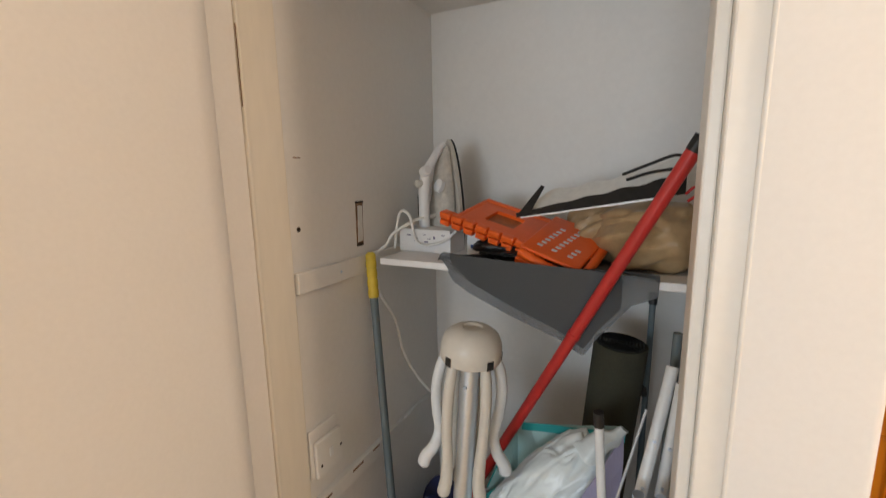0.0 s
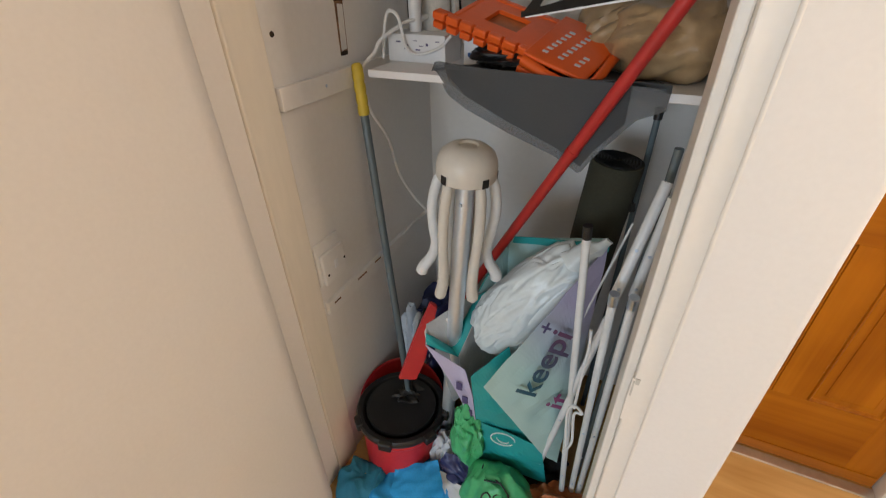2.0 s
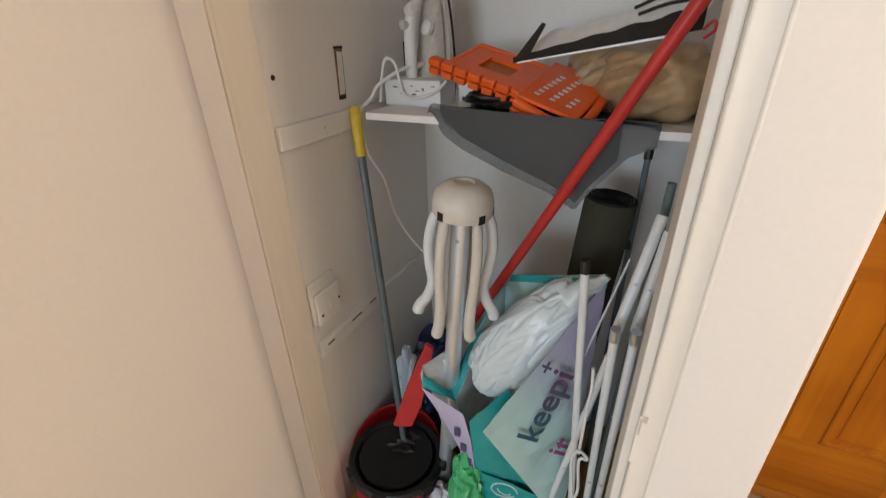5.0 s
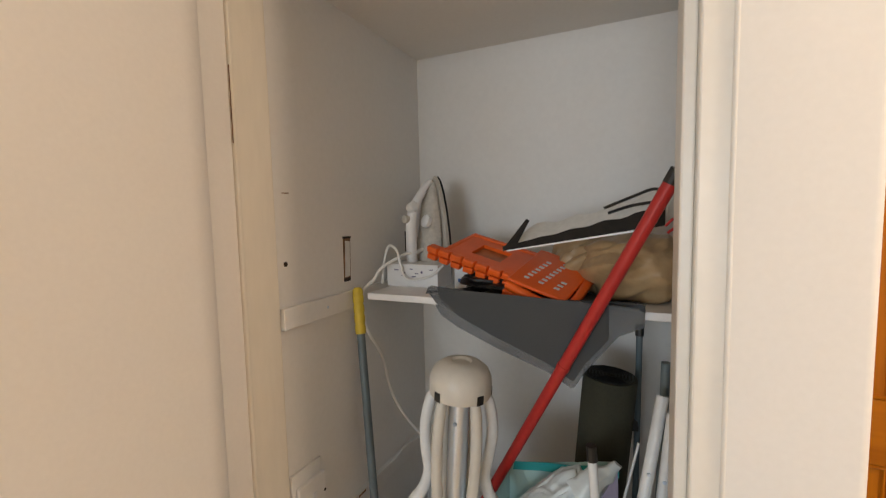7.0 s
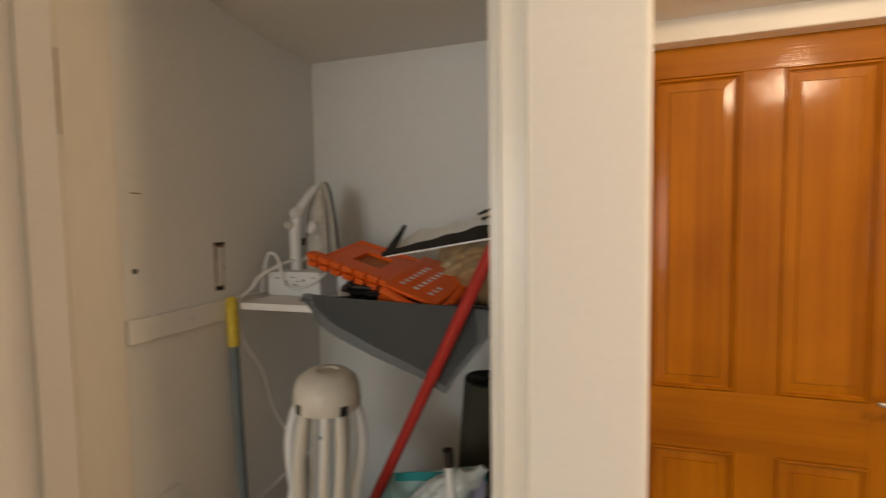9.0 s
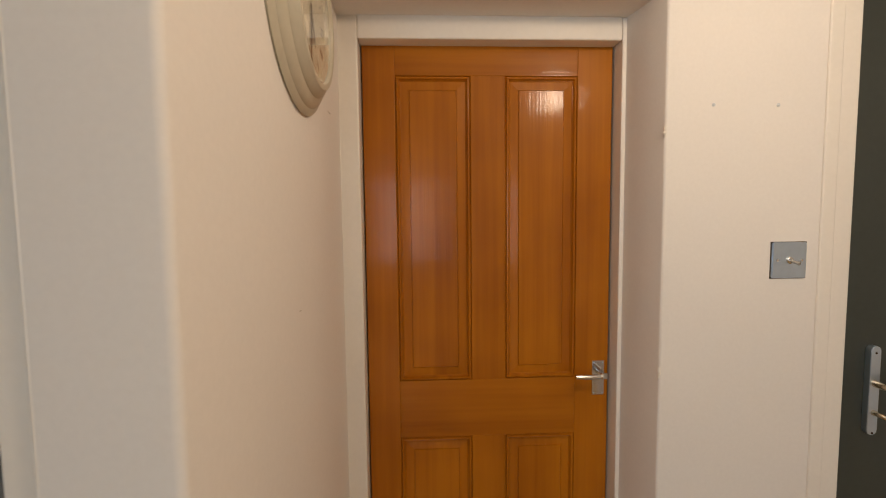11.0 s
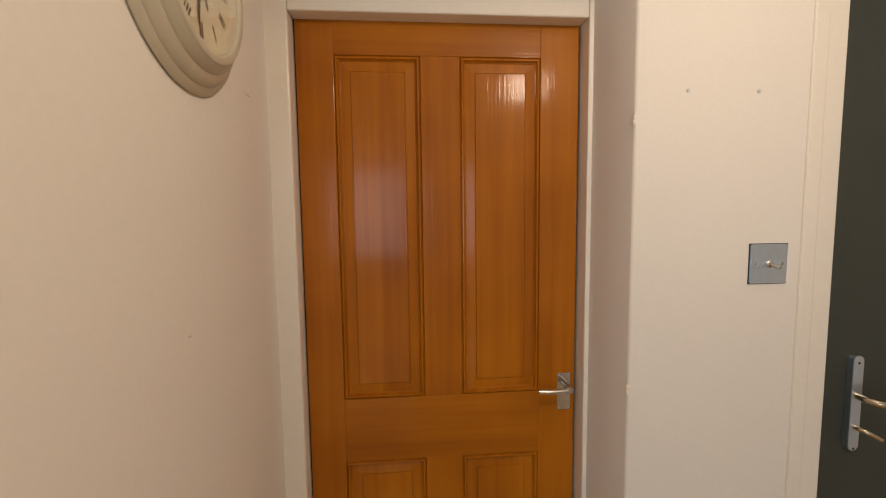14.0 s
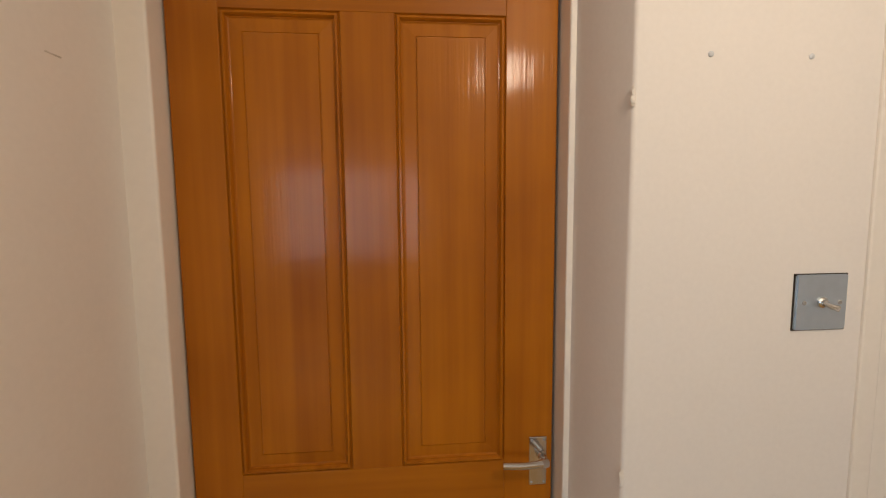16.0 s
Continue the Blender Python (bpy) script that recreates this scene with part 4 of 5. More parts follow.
def folding_crate():
    """A flat-folded orange crate propped at a slant."""
    # local x along the ribbed hinge edge, local y to the back, local z up
    ox = Vector((0.232 + 0.062, 1.648 - 1.700, 1.372 - 1.452))
    x = ox.normalized()
    back = Vector((-0.026 + 0.062, 1.892 - 1.700, 1.500 - 1.452))
    z = x.cross(back).normalized()
    y = z.cross(x)
    m = Matrix((x, y, z)).transposed().to_4x4()
    m.translation = (-0.062, 1.700, 1.446)
    c = thing("folding_crate", (0, 0, 0), "orange folding plastic crate, collapsed flat", "crate")
    c.matrix_world = m
    ln = ox.length + 0.01
    dp = 0.165

    def frame_plate(x0, x1, y0, y1, holes, z0, z1):
        """A plate with rectangular holes, from strips."""
        bm = bmesh.new()
        xs = sorted({x0, x1, *(h[0] for h in holes), *(h[1] for h in holes)})
        ys = sorted({y0, y1, *(h[2] for h in holes), *(h[3] for h in holes)})
        vs = {}
        for i in range(len(xs) - 1):
            for j in range(len(ys) - 1):
                cx, cy = (xs[i] + xs[i + 1]) / 2, (ys[j] + ys[j + 1]) / 2
                if any(h[0] < cx < h[1] and h[2] < cy < h[3] for h in holes):
                    continue
                q = []
                for key in ((xs[i], ys[j]), (xs[i + 1], ys[j]), (xs[i + 1], ys[j + 1]), (xs[i], ys[j + 1])):
                    if key not in vs:
                        vs[key] = bm.verts.new((*key, z1))
                    q.append(vs[key])
                bm.faces.new(q)
        bmesh.ops.recalc_face_normals(bm, faces=bm.faces)
        bmesh.ops.solidify(bm, geom=bm.faces[:], thickness=z1 - z0)
        return bm

    part("top_panel", frame_plate(0.052, ln, 0.012, dp, [(0.115, 0.205, 0.050, 0.118)], 0.004, 0.014), M_ORANGE, c, "orange panel with a handle cut-out")
    part("lower_panel", frame_plate(0.055, ln - 0.01, 0.014, dp - 0.01, [(0.115, 0.19, 0.06, 0.11)], -0.022, -0.012), M_ORANGE, c)
    # Same orange plastic; the shade between the panels is put into its colour.
    part("inner_panel", box(0.06, ln - 0.02, 0.02, dp - 0.02, -0.010, 0.002), M_RUST, c, "inner orange panel, shade painted in as orange-brown")
    part("rim", box(0.050, ln, dp - 0.012, dp + 0.004, -0.018, 0.018, 0.003), M_ORANGE, c)
    part("rim", box(0.046, 0.060, 0.020, dp, -0.018, 0.016, 0.003), M_ORANGE, c)
    part("hinge_strip", box(-0.004, ln, 0.010, 0.034, -0.016, 0.010, 0.003), M_ORANGE, c)
    n = 8
    for k in range(n):
        a = ln * k / n
        part("hinge_knuckle", box(a + 0.002, a + ln / n - 0.003, -0.004, 0.016, -0.002, 0.016, 0.004), M_ORANGE, c)
        part("hinge_rib", box(a + 0.004, a + ln / n - 0.006, -0.003, 0.014, -0.022, -0.006, 0.003), M_ORANGE, c)
    # flap end with rows of small slots, tilted down towards the front
    e = part("end_flap", box(0.0, 0.15, 0.0, 0.19, -0.006, 0.004, 0.004), M_ORANGE, c, "slotted orange end flap")
    for i, (x, count) in enumerate(((0.030, 7), (0.068, 8), (0.108, 3))):
        for j in range(count):
            y0 = 0.030 + 0.0165 * j
            part("slot", box(x + 0.002 * j, x + 0.013 + 0.002 * j, y0, y0 + 0.0075, 0.0035, 0.0048), M_PALE, e, "pale see-through slot")
    e.matrix_local = Matrix.Translation((ln - 0.055, -0.020, 0.014)) @ Matrix.Rotation(radians(4), 4, "X") @ Matrix.Rotation(radians(2), 4, "Y")
    g = part("carry_grip", sweep(curve_pts([(ln - 0.05, -0.024, 0.004), (ln + 0.03, -0.030, -0.006), (ln + 0.092, -0.026, -0.004), (ln + 0.108, 0.0, 0.002), (ln + 0.104, 0.10, 0.012), (ln + 0.10, 0.165, 0.016)], 6), 0.0115, 12), M_ORANGE, c, "rounded orange grip bar", True)
    part("grip_bar", box(ln - 0.06, ln + 0.085, -0.030, -0.012, -0.030, -0.012, 0.005), M_ORANGE, c)


folding_crate()


def shelf_right_items():
    t = thing("cardboard_tray", (0.16, 1.70, 1.452), "black and white torn cardboard packing strip", "packaging")
    o = Vector((0.16, 1.70, 1.452))
    a, b, c, d = (Vector(p) - o for p in ((0.160, 1.700, 1.450), (0.216, 1.800, 1.486), (0.545, 1.75, 1.572), (0.530, 1.70, 1.512)))

    def sheet(u, v):
        p = (a.lerp(d, u)).lerp(b.lerp(c, u), v)
        p.z += -0.008 * math.sin(math.pi * min(1, u * 1.05)) * v + 0.004 * math.sin(23 * u) * v + 0.022 * v
        return p

    part("card", grid_sheet(sheet, 30, 6, 0.003), M_PACK, t, "grey-white torn card face")

    def edge(u, v):
        p = a.lerp(d, u) + Vector((0, -0.004, 0))
        return p + Vector((0, -0.004 * v, -0.002 + v * (0.012 + 0.004 * math.sin(31 * u) * u + 0.030 * u)))

    part("dark_edge", grid_sheet(edge, 24, 2, 0.002), M_BLACKCARD, t, "black printed edge")
    part("dark_tip", prism([(0, 0), (0.036, 0.010), (0.070, 0.074), (0.062, 0.078)], 0.003, Matrix.Translation((0, -0.006, 0)) @ Matrix.Rotation(radians(90), 4, "X")), M_BLACKCARD, t, "black folded-up corner")
    part("fold", prism([(0.012, 0.0), (0.33, 0.052), (0.33, 0.057), (0.012, 0.003)], 0.002, Matrix.Translation((0, -0.010, -0.004)) @ Matrix.Rotation(radians(90), 4, "X")), M_WHITE, t)
    w = thing("black_strap", (0.46, 1.74, 1.57), "looped black strap on the packing strip", "strap")
    part("loop", sweep(curve_pts([(-0.06, 0.0, -0.018), (0.0, -0.01, 0.006), (0.045, -0.02, 0.022), (0.068, -0.03, 0.014), (0.055, -0.034, -0.004), (0.0, -0.02, -0.014), (-0.05, -0.01, -0.030)], 7), 0.0035, 8), M_BLACK, w, smooth=True)
    part("loop", sweep(curve_pts([(0.075, -0.05, -0.075), (0.09, -0.06, -0.06), (0.085, -0.06, -0.045), (0.07, -0.055, -0.060)], 6), 0.003, 8), M_RED, w, smooth=True)
    bag = thing("tan_bag", (0.46, 1.77, SHELF), "crumpled tan plastic bag, stuffed full", "bag")
    part("film", crumpled((0.008, 0.012, 0.075), (0.125, 0.14, 0.088), 7, 0.27, 12, 0.002, 5, 2.0), M_BROWNBAG, bag, smooth=True)
    bag2 = thing("tan_bag", (0.36, 1.86, SHELF), "crumpled tan plastic bag behind the crate", "bag")
    part("film", crumpled((0.02, 0.0, 0.07), (0.12, 0.11, 0.088), 17, 0.27, 40, 0.002, 5, 2.0), M_BROWNBAG, bag2, smooth=True)


shelf_right_items()


def standing_things():
    r = thing("foam_roll", (0.318, 1.815, 0.0), "rolled dark olive foam mat standing upright", "mat")
    foot, top = Vector((0, 0, 0.0)), Vector((0.414, 1.80, 1.118)) - Vector((0.318, 1.815, 0))
    d = (top - foot).normalized()
    turn = d.to_track_quat("Z", "Y").to_matrix().to_4x4()
    h = top.length
    part("roll", lathe([(0.062, 0.0), (0.065, 0.02), (0.067, h - 0.01), (0.066, h)], 36, turn), M_DARKMAT, r, smooth=True)
    spiral = [turn @ Vector(((0.008 + 0.0085 * k / 12) * math.cos(2 * math.pi * k / 12), (0.008 + 0.0085 * k / 12) * math.sin(2 * math.pi * k / 12), h + 0.001)) for k in range(78)]
    part("coil_edge", sweep(spiral, 0.0022, 6), M_BLACK, r, "dark gap between the coils")
    s = thing("grey_rod", (0.47, 1.93, 0.0), "thin grey rod with black rubber caps", "rod")
    q = Vector((0.012, -0.022, 1.205))
    part("tube", sweep([(0, 0, 0), q], 0.0085, 12), M_GREYTUBE, s, smooth=True)
    part("cap", sweep([q - Vector((0, 0, 0.004)), q + Vector((0, 0, 0.026))], 0.0115, 12), M_BLACK, s, "black rubber cap")
    part("clip", box(-0.018, 0.014, -0.026, 0.004, 0.925, 0.960, 0.004), M_BLACK, s)


standing_things()


def drying_rack():
    """A folded drying rack of white tubes leaning in the corner."""
    o = Vector((0.45, 1.48, 0.0))
    k = thing("drying_rack", o, "folded white tube drying rack leaning by the frame", "drying rack")

    def tube(a, b, r=0.0085, cap=None, mat=M_TUBE):
        a, b = Vector(a) - o, Vector(b) - o
        t = part("tube", sweep([a, b], r, 14), mat, k, smooth=True)
        if cap:
            d = (b - a).normalized()
            part("end_cap", sweep([b - d * 0.003, b + d * 0.026], r + 0.0012, 14), M_STEEL if cap == 2 else M_BLACK, k, "grey plastic end cap")
        for f in (0.10, 0.45) if r > 0.008 else ():
            p = a.lerp(b, f)
            part("rivet", lathe([(0.0035, 0), (0.003, 0.002)], 8, Matrix.Translation(p + Vector((0, -r, 0))) @ Matrix.Rotation(radians(90), 4, "X")), M_STEEL, k)
        return t

    tube((0.471, 1.455, 0.153), (0.407, 1.420, 1.097), cap=1)
    tube((0.499, 1.480, 0.111), (0.481, 1.360, 1.000), cap=2)
    tube((0.521, 1.490, 0.104), (0.515, 1.360, 1.004), cap=2)
    tube((0.381, 1.470, 0.166), (0.479, 1.420, 0.910))
    tube((0.482, 1.400, 0.986), (0.522, 1.480, 1.209), 0.0105)
    tube((0.504, 1.540, 0.127), (0.529, 1.540, 1.253), mat=M_GREYTUBE)
    tube((0.515, 1.420, 0.985), (0.537, 1.460, 1.188), 0.0095)
    tube((0.410, 1.500, 0.747), (0.484, 1.600, 1.051), 0.003)
    hook = [(0.458, 1.360, 0.511), (0.444, 1.360, 0.641), (0.456, 1.355, 0.683), (0.476, 1.355, 0.665), (0.459, 1.355, 0.652), (0.468, 1.360, 0.542), (0.453, 1.360, 0.491)]
    part("wire_hook", sweep(curve_pts([Vector(p) - o for p in hook], 6), 0.0035, 8), M_TUBE, k, "bent white wire hook", True)
    long_hook = [(0.456, 1.360, 0.669), (0.456, 1.370, 0.794), (0.458, 1.380, 0.846), (0.454, 1.380, 0.902)]
    part("wire_hook", sweep(curve_pts([Vector(p) - o for p in long_hook], 6), 0.0035, 8), M_TUBE, k, smooth=True)


drying_rack()


def shopping_bag():
    """An open reusable bag of woven plastic, half collapsed, with a film bag inside."""
    FLt, FLb = Vector((0.027, 1.438, 0.682)), Vector((0.157, 1.449, 0.233))
    MID = Vector((0.237, 1.336, 0.657))
    BR, BRb = Vector((0.446, 1.560, 1.004)), Vector((0.440, 1.488, 0.227))
    BL = Vector((0.167, 1.704, 0.877))
    GT, GB = Vector((0.144, 1.399, 0.610)), Vector((0.193, 1.432, 0.250))
    bagthing = thing("shopping_bag", (0.279, 1.505, 0.233), "teal and mint woven shopping bag, open at the top", "bag")
    o = bagthing.location

    def quad(a, b, c, d, bulge=0.012, seed=0.0, nu=14, nv=14, thick=0.0016, split=1.0):
        """a-b is the top edge, d-c the bottom edge."""
        n = (b - a).cross(d - a).normalized()

        def fn(u, v):
            p = a.lerp(b, u).lerp(d.lerp(c, u), v) - o
            w = math.sin(math.pi * u) * math.sin(math.pi * v)
            q = p * 9 + Vector((seed, seed, 0))
            return p - n * (bulge * w + 0.010 * w * (1 - 2 * abs(noise.noise(q))) * 1.0 + 0.004 * noise.noise(q * 2.3))

        bm = grid_sheet(fn, nu, nv, thick)
        if split < 1:
            cut_at = a.lerp(b, split) - o
            along = (b - a).normalized()
            for fc in bm.faces:
                fc.material_index = int((fc.calc_center_median() - cut_at).dot(along) > 0)
        return bm

    A1, A2, B1 = Vector((0.032, 1.420, 0.720)), Vector((0.033, 1.410, 0.654)), Vector((0.120, 1.600, 0.735))
    V, G, G2, Gb = Vector((0.116, 1.450, 0.599)), Vector((0.176, 1.400, 0.595)), Vector((0.261, 1.460, 0.694)), Vector((0.200, 1.420, 0.285))
    part("front_panel", quad(MID, BR, BRb, BRb.lerp(MID, 0.22) + Vector((0, 0, -0.03)), 0.012, 1, 40, 24), M_PRINT, bagthing, "mint front panel fading to lilac")
    part("gusset", quad(G, G2, GB.lerp(BRb, 0.72), Gb, -0.006, 2), M_TEAL, bagthing, "folded teal gusset")
    part("gusset_bottom", quad(Gb.lerp(G, 0.35), BRb.lerp(MID, 0.25), BRb + Vector((-0.02, -0.02, -0.10)), GB + Vector((0, 0.0, -0.09)), 0.004, 3), M_TEAL, bagthing, "teal lower panel")

    def narrow(u, v):
        left = A2.lerp(Gb + Vector((-0.008, 0, -0.005)), v) + Vector((0.028, 0, 0.0)) * math.sin(math.pi * v)
        return left.lerp(V.lerp(G, 0.6).lerp(G, min(1.0, v * 4)).lerp(Gb, v), u) - o + Vector((0, -0.004, 0))

    part("side_panel", grid_sheet(narrow, 6, 20, 0.0016), M_LILAC, bagthing, "pale printed side")
    for z in (0.565, 0.505, 0.445):
        part("side_print", box(-0.008, 0.010, -0.006, -0.0045, -0.016, 0.016, 0.0008), M_INK, bagthing).data.transform(Matrix.Translation(narrow(0.55, (0.654 - z) / 0.37)))
    part("left_panel", quad(A1, B1, Vector((0.165, 1.630, 0.36)), Vector((0.090, 1.470, 0.36)), 0.004, 5), M_INNER, bagthing, "grey-white lining")
    part("back_panel", quad(B1, BL, Vector((0.190, 1.690, 0.233)), Vector((0.165, 1.630, 0.30)), 0.006, 5), M_MINT, bagthing, "mint side panel")
    part("rear_panel", quad(BL, BR + Vector((-0.01, 0.03, 0.0)), BRb + Vector((0, 0.1, 0)), Vector((0.190, 1.682, 0.233)), -0.006, 6), M_MINT, bagthing, "mint rear panel")

    def band(a, b, c, d, seed):
        part("hem", quad(a, b, c, d, 0.003, seed, 8, 4), M_TEAL, bagthing, "teal hem")

    VU = Vector((0.083, 1.470, 0.606))
    band(Vector((0.035, 1.412, 0.696)), VU, V, A2, 7)
    band(Vector((0.108, 1.585, 0.713)), Vector((0.145, 1.590, 0.750)), V, VU, 8)
    part("front_fold", quad(A1, Vector((0.035, 1.412, 0.696)), A2, A1 + Vector((0.006, 0.012, -0.03)), 0.0, 9, 4, 4), M_INNER, bagthing, "folded pale rim")
    part("inner_wall", quad(Vector((0.145, 1.590, 0.750)) + Vector((0.004, 0.01, 0)), V, V + Vector((0.03, 0.02, -0.25)), Vector((0.19, 1.62, 0.45)), 0.0, 4), M_INNER, bagthing, "grey-white lining")

    def hem(a, b, drop, mat, seed):
        n = (b - a).cross(Vector((0, 0, -1))).normalized()

        def fn(u, v):
            p = a.lerp(b, u) - o
            return p + n * 0.003 + Vector((0, 0, 0.004 - drop * v)) + 0.004 * Vector((0, noise.noise(p * 14 + Vector((seed, 0, 0))), 0))

        part("hem", grid_sheet(fn, 12, 2, 0.0022), mat, bagthing, "teal hem")

    hem(BL, BR, 0.022, M_TEAL, 1)
    hem(B1, BL, 0.006, M_TEAL, 2)
    part("inner_label", quad(Vector((0.066, 1.475, 0.708)), Vector((0.091, 1.490, 0.718)), Vector((0.105, 1.488, 0.682)), Vector((0.082, 1.472, 0.676)), 0, 1, 2, 2), M_WHITE, bagthing, "small white sewn label")
    # print
    nrm = (BR - BRb.lerp(MID, 0.22) + Vector((0, 0, 0.03))).cross(BRb - MID).normalized()
    if nrm.y > 0:
        nrm = -nrm
    base_dir = Vector((0.289, 0.341, 0.895))
    for body, size, at, mat in (("keepi", 0.098, (0.362, 1.424, 0.705), M_LETTER), ("it", 0.098, (0.408, 1.453, 0.552), M_PINK), ("+", 0.06, (0.355, 1.427, 0.826), M_INK)):
        bm = text_mesh(body, size, 0.0005, 0.15)
        xx = (base_dir - nrm * base_dir.dot(nrm)).normalized()
        yy = nrm.cross(xx)
        mm = Matrix((xx, yy, nrm)).transposed().to_4x4()
        mm.translation = Vector(at) - o + nrm * 0.003
        bmesh.ops.transform(bm, matrix=mm, verts=bm.verts)
        part("lettering", bm, mat, bagthing, "dark hand-drawn lettering")
    face = Vector((0.289, 1.385, 0.416)) - o
    ring = [face + Vector((0.034 * math.cos(a), -0.012 + 0.006 * math.cos(a), 0.027 * math.sin(a))) for a in (math.pi * 2 * k / 20 for k in range(19))]
    part("printed_ring", sweep(ring, 0.002, 6), M_FILM, bagthing, "white printed ring")
    smile = [face + Vector((0.018 * math.cos(a), -0.013, 0.014 * math.sin(a))) for a in (math.pi + math.pi * k / 8 for k in range(9))]
    part("printed_arc", sweep(smile, 0.0016, 6), M_FILM, bagthing)
    film = thing("film_bag", (0.268, 1.538, 0.666), "crumpled white film bag stuffed in the shopping bag", "bag")
    bm = bmesh.new()
    bmesh.ops.create_icosphere(bm, subdivisions=6, radius=1)
    for v in bm.verts:
        n = v.co.normalized()
        q = Vector((n.x * 1.5, n.y * 1.3, n.z * 1.1)) + Vector((7.3, 1.1, 2.4))
        q += 0.30 * noise.noise_vector(q * 1.7)
        d1, d2 = noise.voronoi(q * 1.7)[0][:2]
        e1 = noise.voronoi(q * 2.9 + Vector((3, 1, 5)))[0][0]
        r = 1 + 0.16 * (d1 - 0.35) + 0.07 * (e1 - 0.35) - 0.05 * max(0.0, 0.16 - (d2 - d1)) / 0.16
        taper = 1 - 0.18 * n.z
        v.co = Vector((n.x * r * 0.098 * taper, n.y * r * 0.078, math.copysign(abs(n.z) ** 0.82, n.z) * r * 0.212))
    lean = Matrix.Rotation(radians(36), 4, "Y") @ Matrix.Rotation(radians(-14), 4, "X")
    bmesh.ops.transform(bm, matrix=Matrix.Translation((0.024, 0.03, 0.125)) @ lean, verts=bm.verts)
    part("film", bm, M_FILM, film, smooth=True)
    ear = [(0.105, 0.000, 0.285), (0.130, 0.006, 0.318), (0.158, 0.014, 0.338), (0.176, 0.018, 0.352)]
    neck = sweep(curve_pts(ear, 6), [0.034 - 0.0013 * i for i in range(19)], 20)
    for v in neck.verts:
        v.co += 0.010 * noise.noise_vector(v.co * 42)
    part("gathered_neck", neck, M_FILM, film, "twisted end of the film", True)

shopping_bag()


def drape_height(x, y, size, seed, fold, wave, angle, sharp):
    """Height of a heaped sheet over a point of its footprint."""
    r = math.hypot(x / size[0], y / size[1])
    c, s = math.cos(angle), math.sin(angle)
    p = Vector((x * c + y * s, (y * c - x * s) * 0.35, seed)) / wave
    p += 0.8 * noise.noise_vector(Vector((x, y, seed)) * 0.45 / wave)
    ridge = 1 - 2.4 * abs(noise.noise(p)) if sharp else noise.noise(p) * 1.3
    fine = (0.6 - abs(noise.noise(p * 2.3)) * 2) if sharp else noise.noise(p * 1.9) * 0.5
    top = max(0.0, 1 - r ** 2.4) ** 0.65
    return max(0.004, size[2] * top + fold * (ridge + 0.35 * fine) * min(1.0, top * 1.6 + 0.15))


def draped(size, seed, fold=0.02, wave=0.06, turn=0.0, sharp=False, angle=0.6):
    """A sheet heaped on the floor in long folds."""
    rot = Matrix.Rotation(radians(turn), 3, "Z")

    def fn(u, v):
        a = 2 * math.pi * v
        edge = 1 + 0.22 * noise.noise(Vector((math.cos(a) * 1.6, math.sin(a) * 1.6, seed)))
        r = 0.02 + 0.98 * u
        x, y = size[0] * r * math.cos(a) * edge, size[1] * r * math.sin(a) * edge
        p = rot @ Vector((x, y, 0))
        p.z = drape_height(x / edge, y / edge, size, seed, fold, wave, angle, sharp) if u < 1 else 0.004
        return p

    return grid_sheet(fn, 30, 84, 0.0012)


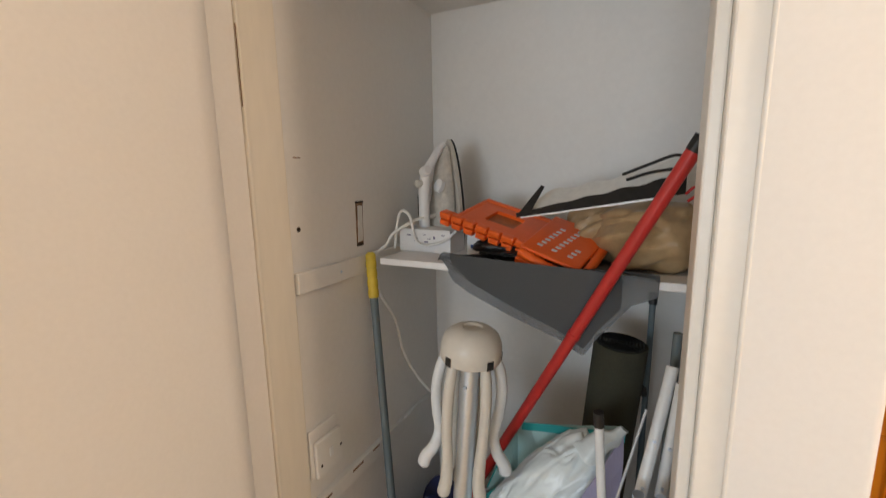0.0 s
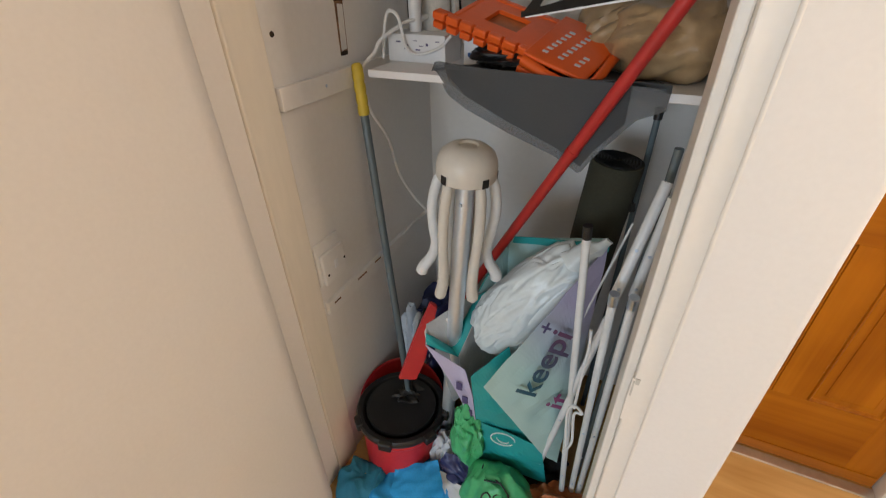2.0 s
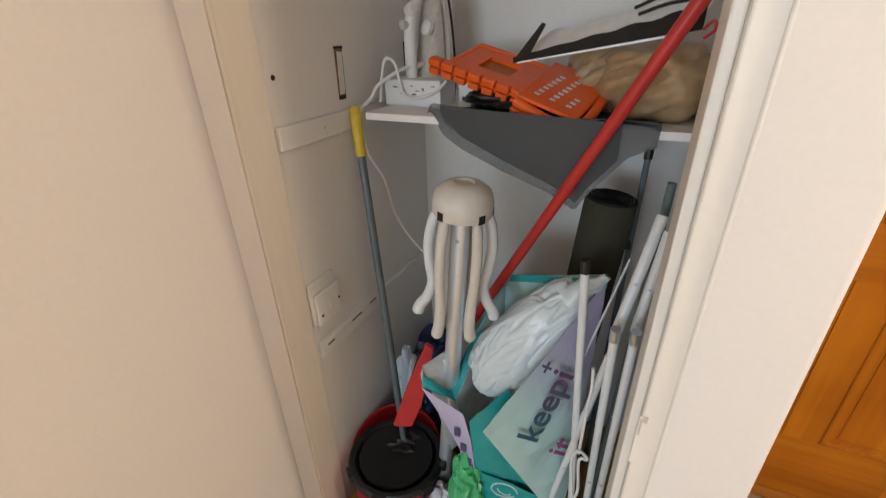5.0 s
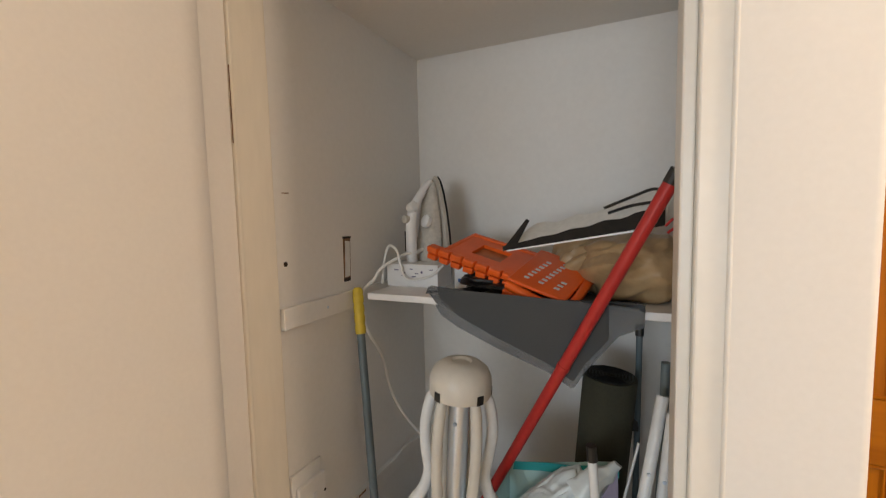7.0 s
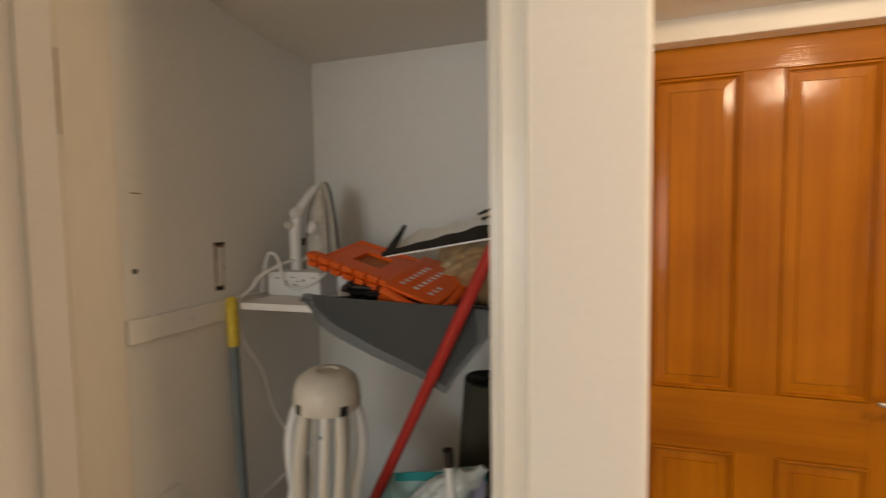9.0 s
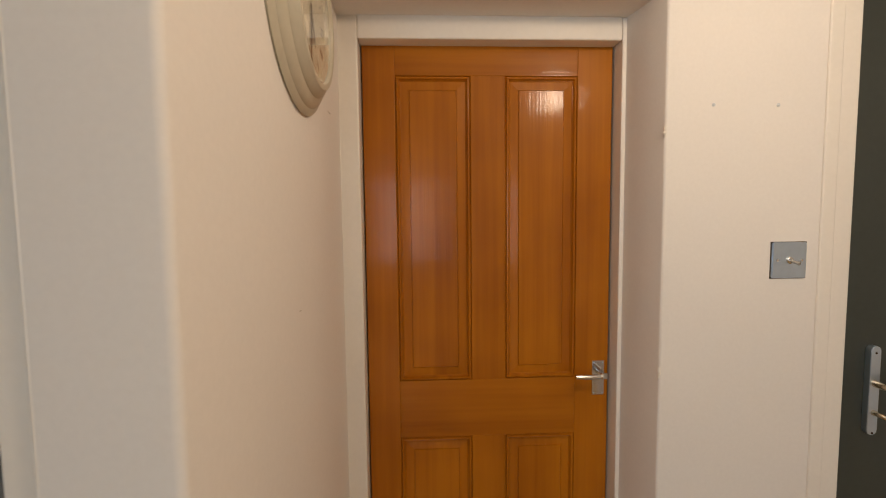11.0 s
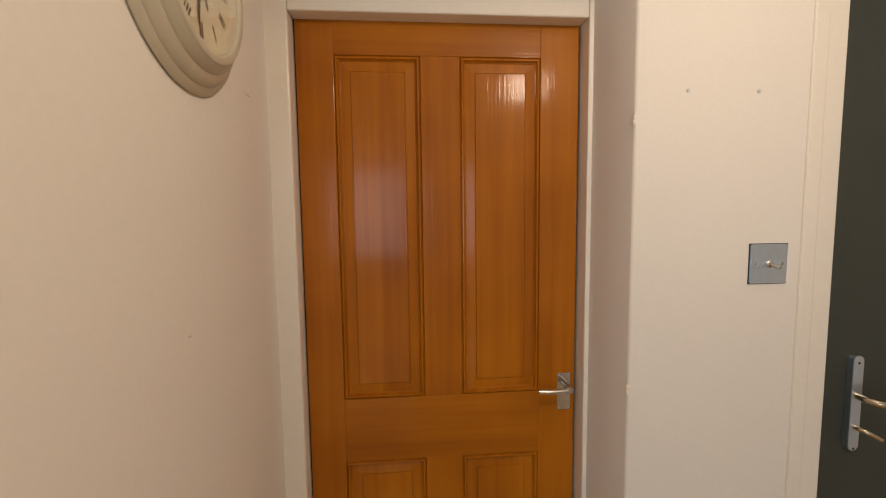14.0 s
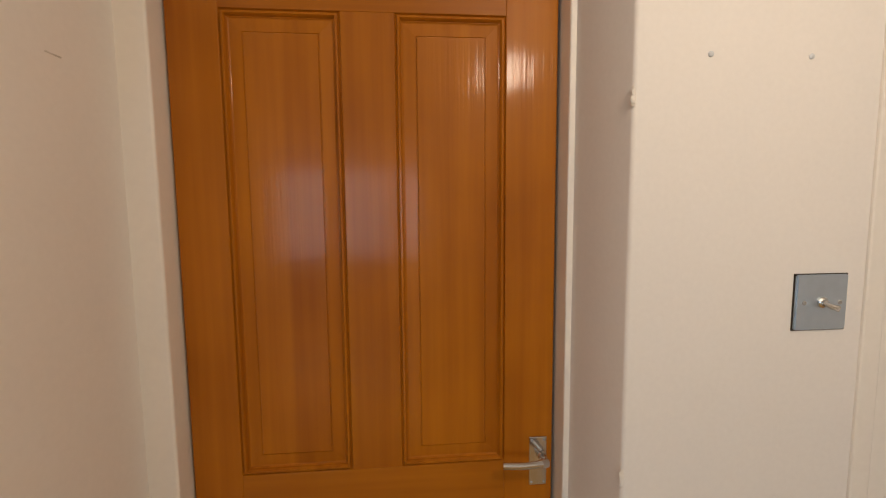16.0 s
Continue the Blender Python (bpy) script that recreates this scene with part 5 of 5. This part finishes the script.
def floor_heap():
    def sheet(name, label, category, at, size, seed, mat, fold, wave, turn=0, sharp=False, angle=0.6):
        e = thing(name, (at[0], at[1], 0.0), label, category)
        part("folds", draped(size, seed, fold, wave, turn, sharp, angle), mat, e, smooth=True)
        return e

    def bag(name, label, category, at, size, seed, mat, turn=0, rough=0.42, floor=0.004, freq=3.0):
        cloth = category == "cloth"
        e = thing(name, (at[0], at[1], 0.0), label, category)
        part("folds", crumpled((0, 0, at[2]), size, seed, rough * 1.15, turn, floor, 5, freq, cloth), mat, e, smooth=True)
        return e

    def folded(owner, name, label, corners, mat, seed):
        """A nearly flat sheet between four corners, with a few sharp creases."""
        a, b, c, d = (Vector(p) - owner.location for p in corners)
        up = (b - a).cross(d - a).normalized()
        up = up if up.z > 0 else -up

        def fn(u, v):
            p = a.lerp(b, u).lerp(d.lerp(c, u), v)
            k = Vector((u * 2.1 + 0.8 * v, v * 1.7, seed * 2.3))
            return p + up * (0.010 * (0.5 - abs(noise.noise(k)) * 2) + 0.004 * noise.noise(k * 3)) + 0.006 * noise.noise_vector(Vector((u * 3, v * 3, seed)))

        return part(name, grid_sheet(fn, 16, 16, 0.0014), mat, owner, label, True)

    sheet("blue_cloth", "bright blue cloth bundle heaped on the floor", "cloth", (0.035, 1.285, 0), (0.170, 0.130, 0.125), 31, M_BLUE, 0.032, 0.125, 14, True, 0.9)
    w = sheet("blue_cloth", "end of a teal-blue cloth on the floor", "cloth", (-0.150, 1.260, 0), (0.115, 0.090, 0.085), 33, M_TEALCLOTH, 0.038, 0.08, 20, True, 0.2)
    folded(w, "blue_fold", "flat fold of bright blue cloth", [(-0.050, 1.300, 0.135), (0.080, 1.370, 0.170), (0.140, 1.280, 0.140), (-0.020, 1.215, 0.110)], M_BLUE, 12)
    n = sheet("carrier_bag", "navy and white carrier bag crumpled on the floor", "bag", (0.140, 1.365, 0), (0.075, 0.065, 0.140), 37, M_NAVY, 0.014, 0.09, -20, True)
    part("white_panel", draped((0.080, 0.075, 0.080), 39, 0.014, 0.08, 15, True), M_PALE, n, "white printed panel", True).data.transform(Matrix.Translation((0.018, -0.080, 0)))
    bag("carrier_bag", "pale grey carrier bag behind the bucket", "bag", (0.075, 1.43, 0.09), (0.055, 0.050, 0.11), 41, M_PALE, 0, 0.3)
    g = sheet("green_bag", "thin green plastic bags heaped on the floor", "bag", (0.285, 1.365, 0), (0.130, 0.120, 0.225), 43, M_GREEN, 0.030, 0.075, 0, True, 2.2)
    bag("green_bag", "knotted neck of a thin green bag", "bag", (0.165, 1.415, 0.30), (0.046, 0.044, 0.15), 47, M_GREEN, 0, 0.36, 0.15)
    sheet("green_bag", "thin green plastic bag on the floor", "bag", (0.375, 1.340, 0), (0.095, 0.090, 0.150), 49, M_GREEN, 0.028, 0.06, 0, True, 1.2)
    folded(n, "navy_flap", "flat navy flap with a white line", [(0.076, 1.362, 0.15), (0.100, 1.395, 0.192), (0.190, 1.400, 0.192), (0.206, 1.338, 0.142)], M_NAVY, 3)
    folded(n, "white_flap", "creased white flap", [(0.090, 1.345, 0.147), (0.207, 1.336, 0.137), (0.242, 1.312, 0.100), (0.160, 1.276, 0.092)], M_PALE, 5)
    r = sheet("red_bag", "red-orange carrier bag on the floor", "bag", (0.225, 1.300, 0), (0.060, 0.085, 0.110), 53, M_REDBAG, 0.012, 0.09, 0, True)
    folded(r, "red_flap", "", [(0.196, 1.388, 0.20), (0.250, 1.371, 0.20), (0.326, 1.320, 0.105), (0.236, 1.310, 0.075)], M_REDBAG, 8)
    bag("rust_bag", "orange-brown crisp packet among the bags", "bag", (0.455, 1.43, 0.07), (0.07, 0.07, 0.075), 57, M_RUST, 0, 0.5)
    bag("red_bag", "red carrier bag by the frame foot", "bag", (0.47, 1.34, 0.04), (0.05, 0.06, 0.05), 59, M_REDBAG, 0, 0.5)
    bag("dark_bundle", "dark blue and grey bundle behind the bucket", "bag", (-0.10, 1.80, 0.18), (0.14, 0.12, 0.26), 61, M_NAVY, 0, 0.4)
    bag("clear_packet", "clear crinkled packet behind the bucket", "packet", (-0.175, 1.70, 0.22), (0.05, 0.05, 0.20), 63, M_GLASSFILM, 0, 0.5)
    bag("dark_bundle", "dark bags filling the back of the cupboard floor", "bag", (0.22, 1.80, 0.16), (0.20, 0.14, 0.22), 67, M_BLACK, 0, 0.4)
    bag("dark_bundle", "dark bag under the shopping bag", "bag", (0.33, 1.55, 0.08), (0.13, 0.09, 0.11), 69, M_BLACK, 0, 0.3)
    # markings on the green bag
    def inked(pts):
        line = [Vector((x, y, drape_height(x, y, (0.130, 0.120, 0.225), 43, 0.030, 0.075, 2.2, True) + 0.002)) for x, y in pts]
        part("printed_mark", sweep(line, 0.0026, 6), M_BLACK, g, "black printed mark")

    for x, y, r in ((-0.010, -0.070, 0.017), (0.028, -0.062, 0.020), (0.012, -0.088, 0.010), (0.062, -0.070, 0.014)):
        inked([(x + r * math.cos(t), y + 0.7 * r * math.sin(t)) for t in (2 * math.pi * i / 16 for i in range(16))])
    for x, y, dx, dy in ((-0.03, -0.035, 0.05, 0.012), (0.0, -0.02, 0.05, -0.015), (0.045, -0.035, 0.03, -0.02), (-0.05, 0.0, 0.0, 0.02)):
        inked([(x + dx * i / 6, y + dy * i / 6) for i in range(7)])
    b = thing("hand_brush", (-0.05, 1.50, 0.24), "red hand brush standing in the bucket", "brush")
    o = Vector((-0.05, 1.50, 0.24))
    lo, hi = Vector((-0.072, 1.462, 0.395)) - o, Vector((-0.022, 1.55, 0.675)) - o
    outline = [(-0.034, 0.0), (0.024, 0.014), (0.034, 0.10), (0.022, 0.30), (-0.004, 0.31), (-0.024, 0.16)]
    zz = (hi - lo).normalized()
    xx = (Vector((0.92, 0.40, 0)) - zz * Vector((0.92, 0.40, 0)).dot(zz)).normalized()
    mm = Matrix((xx, zz, xx.cross(zz))).transposed().to_4x4()
    mm.translation = lo
    part("brush_back", prism(outline, 0.016, mm, 0.004), M_RED, b, "red plastic brush back")
    part("bristles", prism([(-0.02, 0.05), (0.014, 0.05), (0.012, 0.25), (-0.012, 0.25)], 0.05, mm @ Matrix.Translation((-0.002, 0, -0.05))), M_BRISTLE, b, "black bristles")
    part("brush_stem", sweep([lo + Vector((0, 0.01, 0.01)), Vector((-0.09, 0.07, -0.215))], 0.006, 10), M_BLACK, b, "thin black stem")


floor_heap()
